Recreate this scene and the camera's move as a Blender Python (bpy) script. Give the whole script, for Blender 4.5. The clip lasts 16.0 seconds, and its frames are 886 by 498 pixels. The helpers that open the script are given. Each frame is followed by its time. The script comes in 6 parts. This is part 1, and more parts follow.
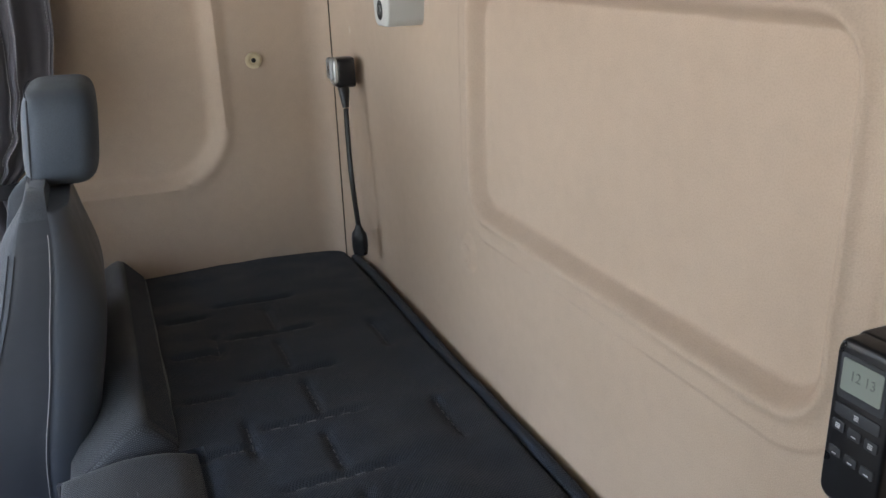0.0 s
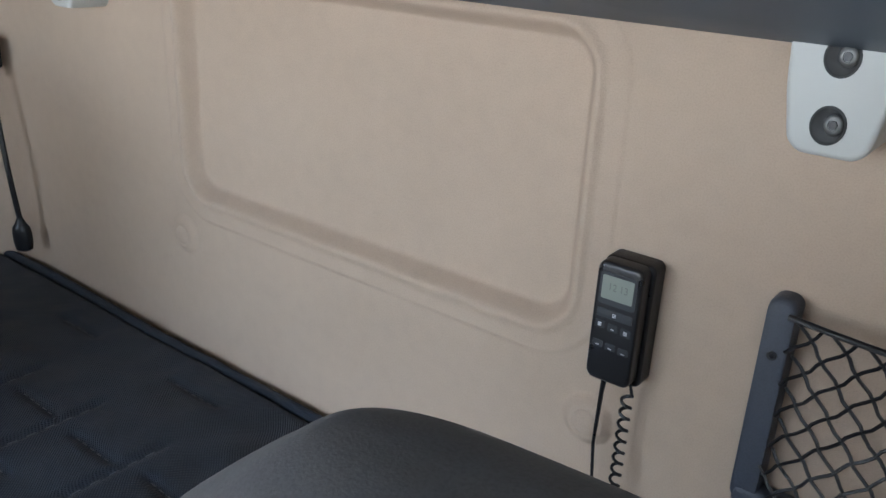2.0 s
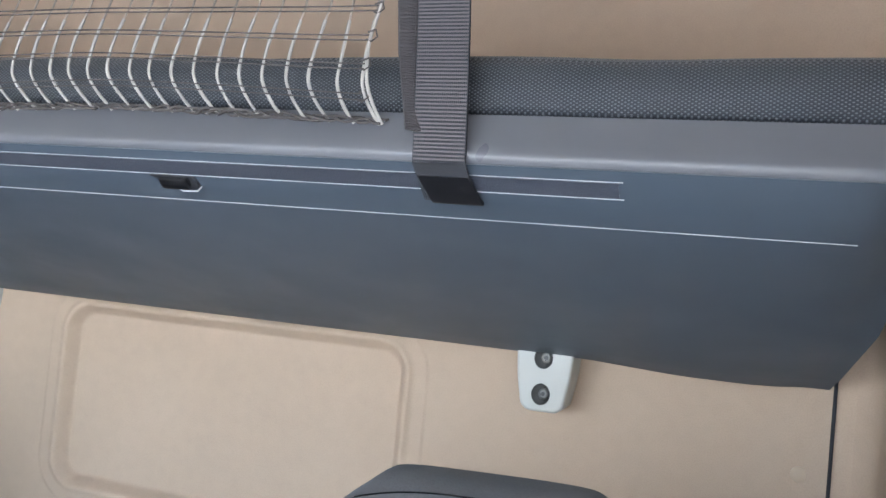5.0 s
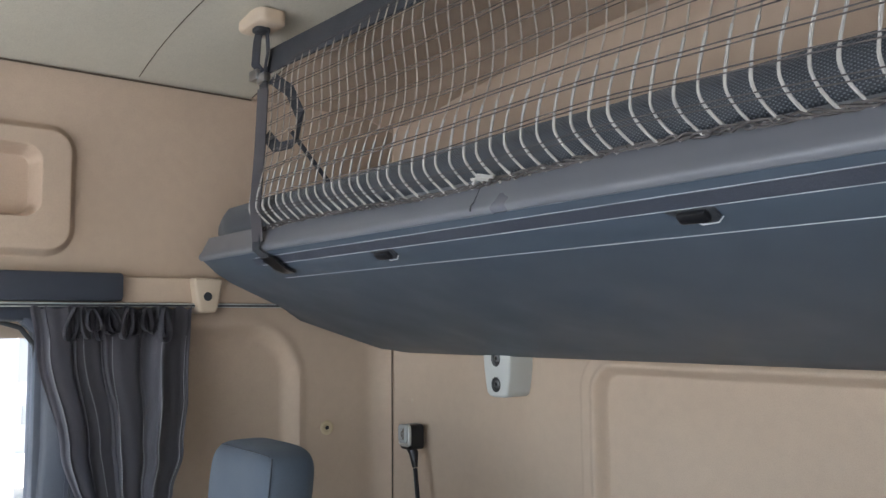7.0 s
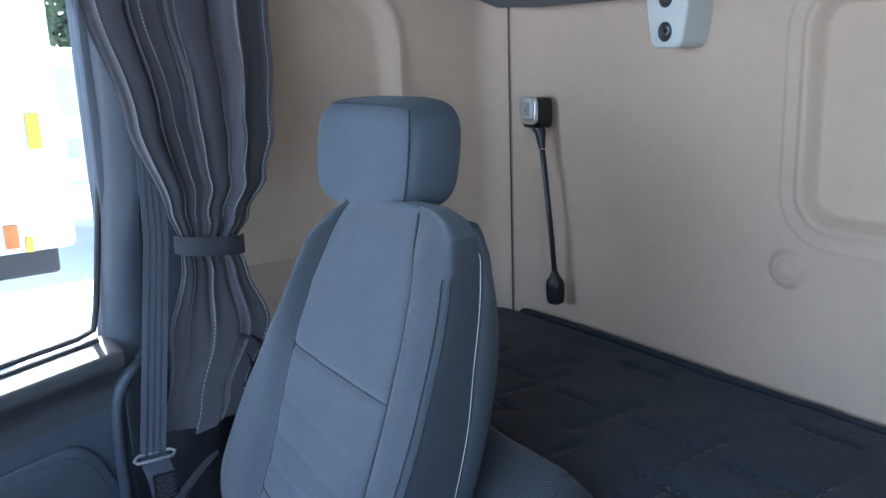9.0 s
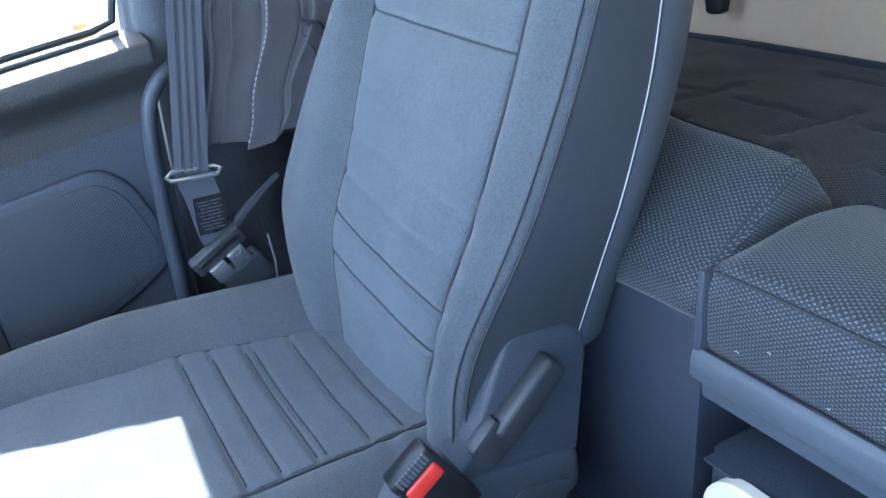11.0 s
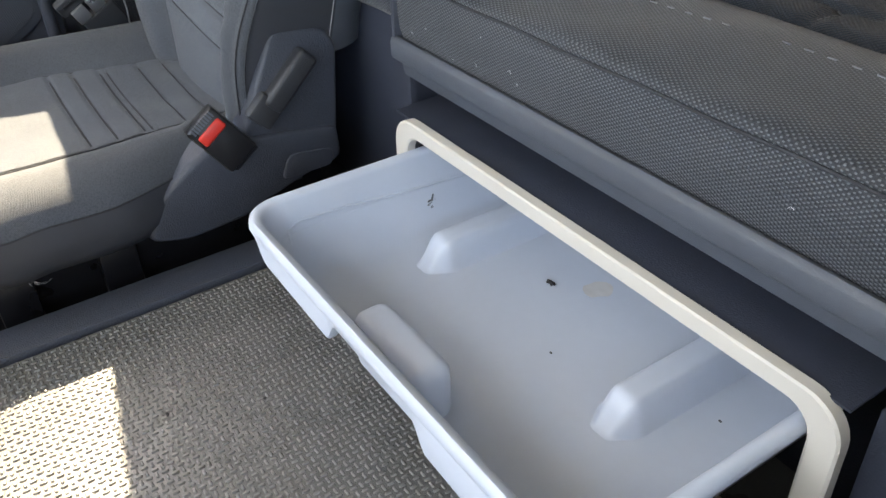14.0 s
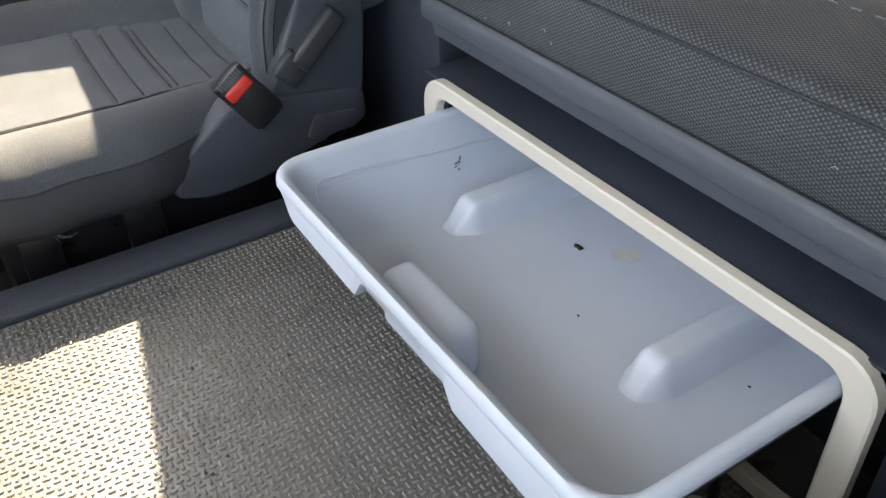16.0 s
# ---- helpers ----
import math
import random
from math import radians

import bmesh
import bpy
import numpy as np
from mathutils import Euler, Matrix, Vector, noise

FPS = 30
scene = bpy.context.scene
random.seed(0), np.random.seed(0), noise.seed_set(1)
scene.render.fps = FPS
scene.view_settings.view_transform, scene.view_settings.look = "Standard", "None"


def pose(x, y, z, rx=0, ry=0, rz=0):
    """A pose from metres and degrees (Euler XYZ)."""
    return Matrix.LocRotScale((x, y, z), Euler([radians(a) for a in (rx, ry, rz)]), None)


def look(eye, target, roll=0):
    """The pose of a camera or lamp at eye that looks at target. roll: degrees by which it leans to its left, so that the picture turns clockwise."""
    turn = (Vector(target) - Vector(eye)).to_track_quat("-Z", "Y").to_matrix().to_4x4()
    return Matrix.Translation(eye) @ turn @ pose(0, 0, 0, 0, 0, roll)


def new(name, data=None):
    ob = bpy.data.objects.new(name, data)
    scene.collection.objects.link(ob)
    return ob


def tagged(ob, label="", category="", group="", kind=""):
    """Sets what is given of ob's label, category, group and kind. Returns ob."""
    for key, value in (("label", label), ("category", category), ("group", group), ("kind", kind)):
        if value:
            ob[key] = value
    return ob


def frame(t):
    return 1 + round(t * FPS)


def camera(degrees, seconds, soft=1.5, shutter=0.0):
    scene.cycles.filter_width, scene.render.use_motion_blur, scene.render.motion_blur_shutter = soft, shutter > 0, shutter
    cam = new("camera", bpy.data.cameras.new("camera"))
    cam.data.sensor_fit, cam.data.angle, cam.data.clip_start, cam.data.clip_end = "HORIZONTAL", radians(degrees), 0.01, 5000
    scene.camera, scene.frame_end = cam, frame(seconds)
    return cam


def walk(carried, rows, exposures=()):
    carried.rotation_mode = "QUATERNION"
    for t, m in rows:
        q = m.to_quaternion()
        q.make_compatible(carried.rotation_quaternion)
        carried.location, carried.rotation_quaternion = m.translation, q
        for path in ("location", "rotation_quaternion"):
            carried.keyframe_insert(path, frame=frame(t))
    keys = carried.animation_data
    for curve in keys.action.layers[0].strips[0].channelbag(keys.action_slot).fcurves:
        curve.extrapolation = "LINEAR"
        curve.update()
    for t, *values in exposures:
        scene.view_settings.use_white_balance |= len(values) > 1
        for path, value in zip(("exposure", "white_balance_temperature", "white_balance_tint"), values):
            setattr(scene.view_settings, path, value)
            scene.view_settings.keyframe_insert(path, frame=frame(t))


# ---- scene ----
# ---- camera ----
cam = camera(55.6, 16.0)
PATH = [
    (0, (0.802, -0.528, 1.011), (-0.945, 0.169, 0.332), -1.9),
    (0.5, (0.796, -0.542, 1.02), (-0.907, 0.123, 0.209), -1.4),
    (1, (0.773, -0.574, 1.037), (-0.86, 0.289, 0.269), -0.2),
    (1.5, (0.753, -0.673, 1.054), (-0.655, 0.528, 0.295), 1.5),
    (2, (0.748, -0.796, 1.058), (-0.372, 0.684, 0.314), 3.0),
    (2.5, (0.736, -0.914, 1.08), (-0.047, 0.772, 0.342), 4.3),
    (3, (0.746, -1.032, 1.086), (0.232, 0.79, 0.442), 5.8),
    (3.2, (0.757, -1.08, 1.098), (0.275, 0.781, 0.548), 6.0),
    (5.3, (0.862, -1.347, 1.069), (0.115, 0.505, 1.18), 4.0),
    (5.5, (0.865, -1.35, 1.069), (-0.005, 0.447, 1.181), 3.4),
    (6, (0.85, -1.328, 1.072), (-0.324, 0.286, 1.193), 2.0),
    (6.5, (0.821, -1.302, 1.065), (-0.613, 0.082, 1.226), 0.4),
    (7, (0.769, -1.278, 1.044), (-0.804, -0.057, 1.22), -0.5),
    (7.5, (0.671, -1.243, 0.999), (-0.935, -0.053, 1.035), -0.7),
    (8, (0.585, -1.27, 0.948), (-1.018, -0.125, 0.604), -1.4),
    (8.2, (0.563, -1.275, 0.945), (-1.041, -0.143, 0.561), -1.7),
    (10.3, (0.033, -1.085, 0.686), (-1.551, -0.05, 0.039), -2.8),
    (10.5, (0.046, -1.085, 0.657), (-1.551, -0.104, -0.041), -3.4),
    (11, (0.067, -1.098, 0.601), (-1.534, -0.222, -0.217), -4.1),
    (11.5, (0.103, -1.129, 0.576), (-1.507, -0.413, -0.37), -4.4),
    (12, (0.188, -1.132, 0.614), (-1.471, -0.673, -0.405), -5.4),
    (12.5, (0.28, -1.098, 0.662), (-1.392, -0.708, -0.363), -5.6),
    (13, (0.371, -1.067, 0.679), (-1.257, -0.545, -0.359), -4.8),
    (13.5, (0.431, -1.088, 0.642), (-1.015, -0.272, -0.472), -2.6),
    (14, (0.463, -1.122, 0.595), (-0.917, -0.232, -0.547), -2.1),
    (14.5, (0.479, -1.139, 0.577), (-0.885, -0.255, -0.588), -2.3),
    (15, (0.486, -1.148, 0.563), (-0.872, -0.27, -0.614), -1.9),
    (15.5, (0.482, -1.147, 0.567), (-0.881, -0.279, -0.611), -1.6),
    (16, (0.458, -1.138, 0.578), (-0.912, -0.289, -0.607), -1.4),
]
EXPOSURES = [(0.0, 2.36, 6750, 14), (0.5, 2.4, 6350, 12), (1.0, 2.36, 6500, 13), (2.0, 2.25, 6150, 12), (3.2, 2.37, 5950, 12), (5.3, 2.70, 6200, 12), (6.0, 2.68, 6200, 12), (6.5, 2.56, 6300, 12), (7.0, 2.04, 6350, 12), (7.5, 1.78, 5900, 11), (8.2, 1.8, 5250, 10),
             (10.3, 3.25, 5250, 6), (11.0, 3.15, 5350, 7), (11.5, 2.84, 6600, 10), (12.0, 2.86, 7150, 12), (13.0, 2.86, 7300, 12), (14.0, 2.6, 7700, 12), (15.0, 2.54, 7750, 12), (16.0, 2.42, 7750, 12)]
walk(cam, [(t, look(eye, target, roll)) for t, eye, target, roll in PATH], EXPOSURES)

# ---- light ----
SUN_TRAVEL = Vector((1.0, -0.205, -0.87)).normalized()
world = bpy.data.worlds.new("sky")
scene.world = world
world.use_nodes = True
wn = world.node_tree.nodes
sky = wn.new("ShaderNodeTexSky")
sky.sky_type = "NISHITA"
sky.sun_disc = False
sky.sun_elevation = math.asin(-SUN_TRAVEL.z)
sky.sun_rotation = math.atan2(-SUN_TRAVEL.x, -SUN_TRAVEL.y)
world.node_tree.links.new(sky.outputs[0], wn["Background"].inputs[0])
wn["Background"].inputs[1].default_value = 0.15
sun_data = bpy.data.lights.new("sun", "SUN")
sun_data.energy = 4.8
sun_data.angle = radians(0.53)
sun_data.color = (1.0, 0.90, 0.71)
sun = new("sun", sun_data)
sun.matrix_world = look((0, 0, 6), Vector((0, 0, 6)) + SUN_TRAVEL)

# daylight from the windscreen and the driver's window, which the eye never faces
for nm, size, at, to, watt in (("windscreen_daylight", (2.1, 0.85), (0, -2.09, 0.94), (0, 0, 0.62), 4.4),
                               ("driver_window_daylight", (0.8, 0.6), (1.06, -1.35, 0.74), (0, -0.9, 0.55), 0.6)):
    d = bpy.data.lights.new(nm, "AREA")
    d.shape, d.size, d.size_y, d.energy, d.color = "RECTANGLE", size[0], size[1], watt, (0.80, 0.90, 1.0)
    new(nm, d).matrix_world = look(at, to)


# ---- materials ----
def mat(name, color, rough=0.6, metal=0.0, vary=0.06, scale=9.0, bump=0.0, bump_scale=400.0, kind="noise",
        stain=0.0, stain_color=(0.1, 0.09, 0.08), sheen=0.0, spec=0.5, fleck=None, tone=None, mottle=0.0, grain=0.0, grain_scale=420.0):
    m = bpy.data.materials.new(name)
    m.use_nodes = True
    nt = m.node_tree
    nodes, link = nt.nodes, nt.links.new
    b = nodes["Principled BSDF"]
    b.inputs["Roughness"].default_value = rough
    b.inputs["Metallic"].default_value = metal
    b.inputs["Specular IOR Level"].default_value = spec
    if sheen:
        b.inputs["Sheen Weight"].default_value = sheen
        b.inputs["Sheen Roughness"].default_value = 0.5
    co = nodes.new("ShaderNodeTexCoord").outputs["Object"]

    def noise_tex(s, detail=3.0):
        n = nodes.new("ShaderNodeTexNoise")
        n.inputs["Scale"].default_value = s
        n.inputs["Detail"].default_value = detail
        link(co, n.inputs["Vector"])
        return n.outputs["Fac"]

    def ramp(fac, lo, hi, a, c):
        r = nodes.new("ShaderNodeMapRange")
        r.inputs["From Min"].default_value = lo
        r.inputs["From Max"].default_value = hi
        r.inputs["To Min"].default_value = a
        r.inputs["To Max"].default_value = c
        link(fac, r.inputs["Value"])
        return r.outputs["Result"]

    def blend(fac, a, c):
        n = nodes.new("ShaderNodeMix")
        n.data_type = "RGBA"
        link(fac, n.inputs["Factor"])
        for sock, v in ((n.inputs[6], a), (n.inputs[7], c)):
            if isinstance(v, (tuple, list)):
                sock.default_value = (*v[:3], 1)
            else:
                link(v, sock)
        return n.outputs[2]

    def math_node(op, a, c):
        n = nodes.new("ShaderNodeMath")
        n.operation = op
        for sock, v in zip(n.inputs, (a, c)):
            if isinstance(v, (int, float)):
                sock.default_value = v
            else:
                link(v, sock)
        return n.outputs[0]

    lo = tuple(c * (1 - vary) for c in color)
    hi = tuple(min(1, c * (1 + vary)) for c in (tone or color))
    col = blend(ramp(noise_tex(scale), 0.3, 0.7, 0, 1), lo, hi)
    if mottle:
        col = blend(ramp(noise_tex(scale * 14, 4.0), 0.35, 0.75, 0, mottle), col, tuple(c * 0.6 for c in color))
    if grain:
        col = blend(ramp(noise_tex(grain_scale, 2.0), 0.42, 0.72, 0, grain), col, tuple(c * 0.35 for c in color))
    if stain:
        col = blend(ramp(noise_tex(scale * 0.45, 6.0), 0.55, 0.75, 0, stain), col, stain_color)
    height = None
    if kind == "noise" and bump:
        height = noise_tex(bump_scale, 2.0)
    elif kind in ("weave", "fleck"):
        sep = nodes.new("ShaderNodeSeparateXYZ")
        link(co, sep.inputs[0])
        k = 2 * math.pi * bump_scale
        # yarns run along two directions of the cloth
        u = math_node("ADD", sep.outputs["X"], math_node("MULTIPLY", sep.outputs["Z"], 0.55))
        v = math_node("ADD", sep.outputs["Y"], math_node("MULTIPLY", sep.outputs["Z"], 0.85))
        if kind == "fleck":
            # the sewn panels carry the weave square to their own faces
            face = nodes.new("ShaderNodeSeparateXYZ")
            link(nodes.new("ShaderNodeTexCoord").outputs["Normal"], face.inputs[0])
            ends = math_node("GREATER_THAN", math_node("ABSOLUTE", face.outputs["X"], 0), 0.72)
            flat = math_node("GREATER_THAN", math_node("ABSOLUTE", face.outputs["Z"], 0), 0.70)
            swap = math_node("SUBTRACT", sep.outputs["Y"], sep.outputs["X"])
            u = math_node("ADD", sep.outputs["X"], math_node("MULTIPLY", ends, swap))
            rise = math_node("SUBTRACT", sep.outputs["Y"], sep.outputs["Z"])
            v = math_node("ADD", sep.outputs["Z"], math_node("MULTIPLY", flat, rise))
        su = math_node("SINE", math_node("MULTIPLY", u, 0.6 * k if kind == "fleck" else k), 0)
        sv = math_node("SINE", math_node("MULTIPLY", v, k), 0)
        height = math_node("MULTIPLY", su, sv)
        if kind == "fleck":
            col = blend(ramp(height, 0.25, 0.65, 0.0, 0.85), col, fleck or (0.35, 0.36, 0.38))
    if height is not None:
        bn = nodes.new("ShaderNodeBump")
        bn.inputs["Strength"].default_value = bump
        bn.inputs["Distance"].default_value = 0.0015
        link(height, bn.inputs["Height"])
        link(bn.outputs[0], b.inputs["Normal"])
    link(col, b.inputs["Base Color"])
    rr = ramp(noise_tex(scale * 2.3), 0.3, 0.7, max(0.02, rough - 0.07), min(1, rough + 0.07))
    link(rr, b.inputs["Roughness"])
    return m


BEIGE = mat("beige_felt_lining", (0.52, 0.400, 0.305), 0.85, grain=0.13, grain_scale=520, vary=0.05, scale=3.0, bump=0.35, bump_scale=700, mottle=0.12, stain=0.14, stain_color=(0.42, 0.32, 0.24), spec=0.25)
CEILING = mat("pale_headlining", (0.555, 0.515, 0.425), 0.9, grain=0.18, grain_scale=380, vary=0.04, scale=4.0, bump=0.3, bump_scale=900, mottle=0.1, spec=0.2)
BEIGE_PLASTIC = mat("beige_plastic", (0.52, 0.415, 0.31), 0.5, vary=0.04, bump=0.15, bump_scale=900)
GREY = mat("blue_grey_plastic", (0.053, 0.060, 0.080), 0.46, grain=0.25, grain_scale=600, vary=0.08, scale=5, bump=0.45, bump_scale=520, mottle=0.15)
BUNK = mat("blue_grey_vinyl", (0.060, 0.079, 0.104), 0.5, vary=0.05, scale=2.5, bump=0.12, bump_scale=1300, stain=0.15, stain_color=(0.05, 0.055, 0.068))
# lighter than the bunk's vinyl: the windscreen's reflection is in this colour
BUNK_TRIM = mat("satin_trim_windscreen_glare", (0.122, 0.127, 0.143), 0.33, vary=0.06, scale=4, bump=0.06, bump_scale=900)
DARK = mat("dark_grey_plastic", (0.03, 0.032, 0.038), 0.5, vary=0.1, bump=0.2, bump_scale=1200)
BLACK = mat("black_plastic", (0.009, 0.009, 0.011), 0.32, vary=0.15, bump=0.1, bump_scale=1500)
RUBBER = mat("grey_rubber", (0.130, 0.129, 0.124), 0.34, spec=0.6, grain=0.3, grain_scale=900, vary=0.12, scale=5, bump=0.25, bump_scale=900, mottle=0.12)
# paler copy of the mat's rubber, paints shine on the worn tread tops
RUBBER_SHINE = mat("tread_shine_rubber", (0.185, 0.183, 0.175), 0.27, spec=0.7, vary=0.12, scale=5, bump=0.15, bump_scale=900, mottle=0.1)
BLACK_RUBBER = mat("black_rubber", (0.02, 0.02, 0.021), 0.6, vary=0.2, bump=0.3, bump_scale=300)
SEAT = mat("grey_seat_fabric", (0.080, 0.089, 0.105), 0.85, grain=0.5, grain_scale=620, vary=0.07, scale=6, bump=0.22, bump_scale=560, kind="weave", sheen=0.15, spec=0.2, mottle=0.12)
SEAT_INSERT = mat("pale_grey_seat_fabric", (0.087, 0.100, 0.121), 0.85, grain=0.5, grain_scale=520, vary=0.07, scale=6, bump=0.28, bump_scale=430, kind="weave", sheen=0.15, spec=0.2, mottle=0.15, stain=0.15, stain_color=(0.2, 0.2, 0.2))
SIDE_VINYL = mat("slate_side_vinyl", (0.048, 0.052, 0.063), 0.55, vary=0.06, scale=6, bump=0.15, bump_scale=800, mottle=0.1, spec=0.35)
HEAD_CLOTH = mat("slate_blue_cloth", (0.073, 0.089, 0.113), 0.7, grain=0.3, grain_scale=620, vary=0.07, scale=6, bump=0.15, bump_scale=700, sheen=0.1, spec=0.3)
NAVY = mat("dark_navy_plastic", (0.026, 0.032, 0.050), 0.55, vary=0.08, scale=5, bump=0.3, bump_scale=520, mottle=0.12)
VINYL = mat("blue_grey_seat_vinyl", (0.075, 0.085, 0.105), 0.5, vary=0.05, scale=6, bump=0.2, bump_scale=900)
BED = mat("black_mattress_fabric", (0.0205, 0.0295, 0.0450), 0.60, grain=0.5, grain_scale=330, vary=0.15, scale=5, bump=0.45, bump_scale=200, kind="weave", sheen=0.07, spec=0.30)
BED_FLECK = mat("flecked_mattress_fabric", (0.016, 0.0200, 0.028), 0.62, vary=0.1, scale=5, bump=0.3, bump_scale=280, kind="fleck", fleck=(0.118, 0.128, 0.143), sheen=0.18, spec=0.45)
CURTAIN = mat("grey_curtain_cloth", (0.172, 0.163, 0.184), 0.45, grain=0.3, grain_scale=700, vary=0.07, scale=8, bump=0.3, bump_scale=600, kind="weave", sheen=0.06, spec=0.25)
TRAY = mat("white_tray_plastic", (0.545, 0.605, 0.71), 0.38, vary=0.03, scale=6, bump=0.05, bump_scale=300, stain=0.10, stain_color=(0.5, 0.42, 0.33), mottle=0.05)
CREAM = mat("cream_plastic", (0.60, 0.565, 0.51), 0.45, vary=0.03, bump=0.1, bump_scale=800)
BRACKET = mat("pale_grey_plastic", (0.52, 0.525, 0.50), 0.45, vary=0.03, bump=0.1, bump_scale=800)
STEEL = mat("bright_steel", (0.72, 0.73, 0.75), 0.33, metal=1.0, vary=0.03, scale=30)
ALU = mat("brushed_aluminium", (0.6, 0.6, 0.58), 0.4, metal=0.9, vary=0.1, scale=30)
RED = mat("red_plastic", (0.62, 0.035, 0.025), 0.35, vary=0.05)
WEB = mat("grey_webbing", (0.080, 0.074, 0.080), 0.75, vary=0.08, scale=12, bump=0.5, bump_scale=500, kind="weave", spec=0.3)
# paler copy of the webbing for its lit ribs
WEB_RIB = mat("lit_webbing_rib", (0.115, 0.105, 0.112), 0.7, vary=0.08, scale=12, spec=0.35)
BELT_WEB = mat("grey_belt_webbing", (0.062, 0.066, 0.086), 0.6, vary=0.06, scale=12, bump=0.15, bump_scale=420, kind="weave", spec=0.35)
BLACK_WEB = mat("black_webbing", (0.035, 0.037, 0.045), 0.7, vary=0.1, bump=0.5, bump_scale=500, kind="weave")
STRING_WHITE = mat("white_net_string", (0.37, 0.352, 0.33), 0.85, vary=0.1, scale=60)
STRING_DARK = mat("dark_net_string", (0.07, 0.062, 0.06), 0.85, vary=0.15, scale=60)
# pale colour for thin lines that paint highlights on the bunk's edges
PALE_EDGE = mat("pale_edge_highlight", (0.42, 0.44, 0.47), 0.4, vary=0.2, scale=20)
BROWN_GAP = mat("brown_gap", (0.10, 0.075, 0.055), 0.9, vary=0.1, scale=20)
# white cord's dimmer look before the bright lining, put into colour
STRING_DIMMED = mat("dimmed_net_string", (0.30, 0.262, 0.222), 0.85, vary=0.1, scale=60)
STITCH = mat("white_thread", (0.50, 0.50, 0.51), 0.8, vary=0.1, scale=80)
GREY_STITCH = mat("grey_thread", (0.15, 0.157, 0.175), 0.85, vary=0.1, scale=80)
DARK_STITCH = mat("dark_thread", (0.03, 0.032, 0.04), 0.85, vary=0.1, scale=80)
DRIVER_CLOTH = mat("grey_driver_seat_cloth", (0.092, 0.092, 0.100), 0.74, grain=0.3, grain_scale=620, vary=0.10, scale=5, bump=0.12, bump_scale=800, mottle=0.18, sheen=0.08, spec=0.3)
SEAM_BLACK = mat("black_seam", (0.010, 0.010, 0.012), 0.95, vary=0.1, scale=80, spec=0.1)
BAND = mat("dark_grained_plastic", (0.046, 0.045, 0.047), 0.5, grain=0.3, grain_scale=500, vary=0.08, scale=6, bump=0.4, bump_scale=420)
CHARCOAL = mat("charcoal_door_fabric", (0.030, 0.033, 0.040), 0.7, vary=0.08, scale=6, bump=0.2, bump_scale=900, mottle=0.1, spec=0.3)
HANDLE_GREY = mat("light_grey_plastic", (0.42, 0.44, 0.47), 0.4, vary=0.03, bump=0.05, bump_scale=800)
SCREW = mat("dull_dark_steel", (0.17, 0.17, 0.165), 0.45, metal=0.8, vary=0.15, scale=60)
PALE_GREEN = mat("pale_green_plastic", (0.45, 0.52, 0.42), 0.35, vary=0.05)
LCD = mat("grey_display", (0.25, 0.28, 0.25), 0.2, vary=0.03)
LENS = mat("frosted_lamp_lens", (0.42, 0.42, 0.41), 0.15, vary=0.04, bump=0.5, bump_scale=350)
CHROME = mat("dull_chrome", (0.5, 0.5, 0.5), 0.3, metal=1.0)
PRINT = mat("pale_print", (0.55, 0.56, 0.58), 0.6)
WHITE_PAINT = mat("white_lorry_paint", (0.8, 0.8, 0.8), 0.4, vary=0.03)
ORANGE = mat("orange_lens", (0.8, 0.22, 0.05), 0.3)
YELLOW = mat("yellow_sign", (0.85, 0.6, 0.06), 0.4)
LEAF = mat("foliage", (0.09, 0.12, 0.06), 0.7, vary=0.3, scale=1.0)
BARK = mat("bark", (0.12, 0.09, 0.06), 0.9, vary=0.3)
PAVING = mat("grey_paving", (0.6, 0.59, 0.56), 0.85, vary=0.15, scale=0.6, stain=0.3, stain_color=(0.2, 0.2, 0.19))
GLASS = bpy.data.materials.new("window_glass")
GLASS.use_nodes = True
gb = GLASS.node_tree.nodes["Principled BSDF"]
gb.inputs["Transmission Weight"].default_value = 1.0
gb.inputs["Roughness"].default_value = 0.0
gb.inputs["IOR"].default_value = 1.01


# ---- building helpers ----
def thing(name, label, category, loc=(0, 0, 0), group="", kind=""):
    ob = new(name)
    ob.empty_display_size = 0.02
    ob.matrix_basis = Matrix.Translation(loc)
    return tagged(ob, label, category, group, kind)


def part(name, bm, material, parent=None, label="", angle=40, local=False):
    bmesh.ops.recalc_face_normals(bm, faces=bm.faces)
    me = bpy.data.meshes.new(name)
    bm.to_mesh(me)
    bm.free()
    me.materials.append(material)
    me.shade_smooth()
    me.set_sharp_from_angle(angle=radians(angle))
    ob = new(name, me)
    if parent is not None:
        ob.parent = parent
        if not local:
            base, up = Matrix.Identity(4), parent
            while up is not None:
                base = up.matrix_basis @ base if up.parent is None else up.matrix_parent_inverse @ up.matrix_basis @ base
                up = up.parent
            ob.matrix_parent_inverse = base.inverted()
    if label:
        ob["label"] = label
    return ob


def solid(name, bm, material, label, category, kind="", group="", angle=40):
    return tagged(part(name, bm, material, angle=angle), label, category, group, kind)


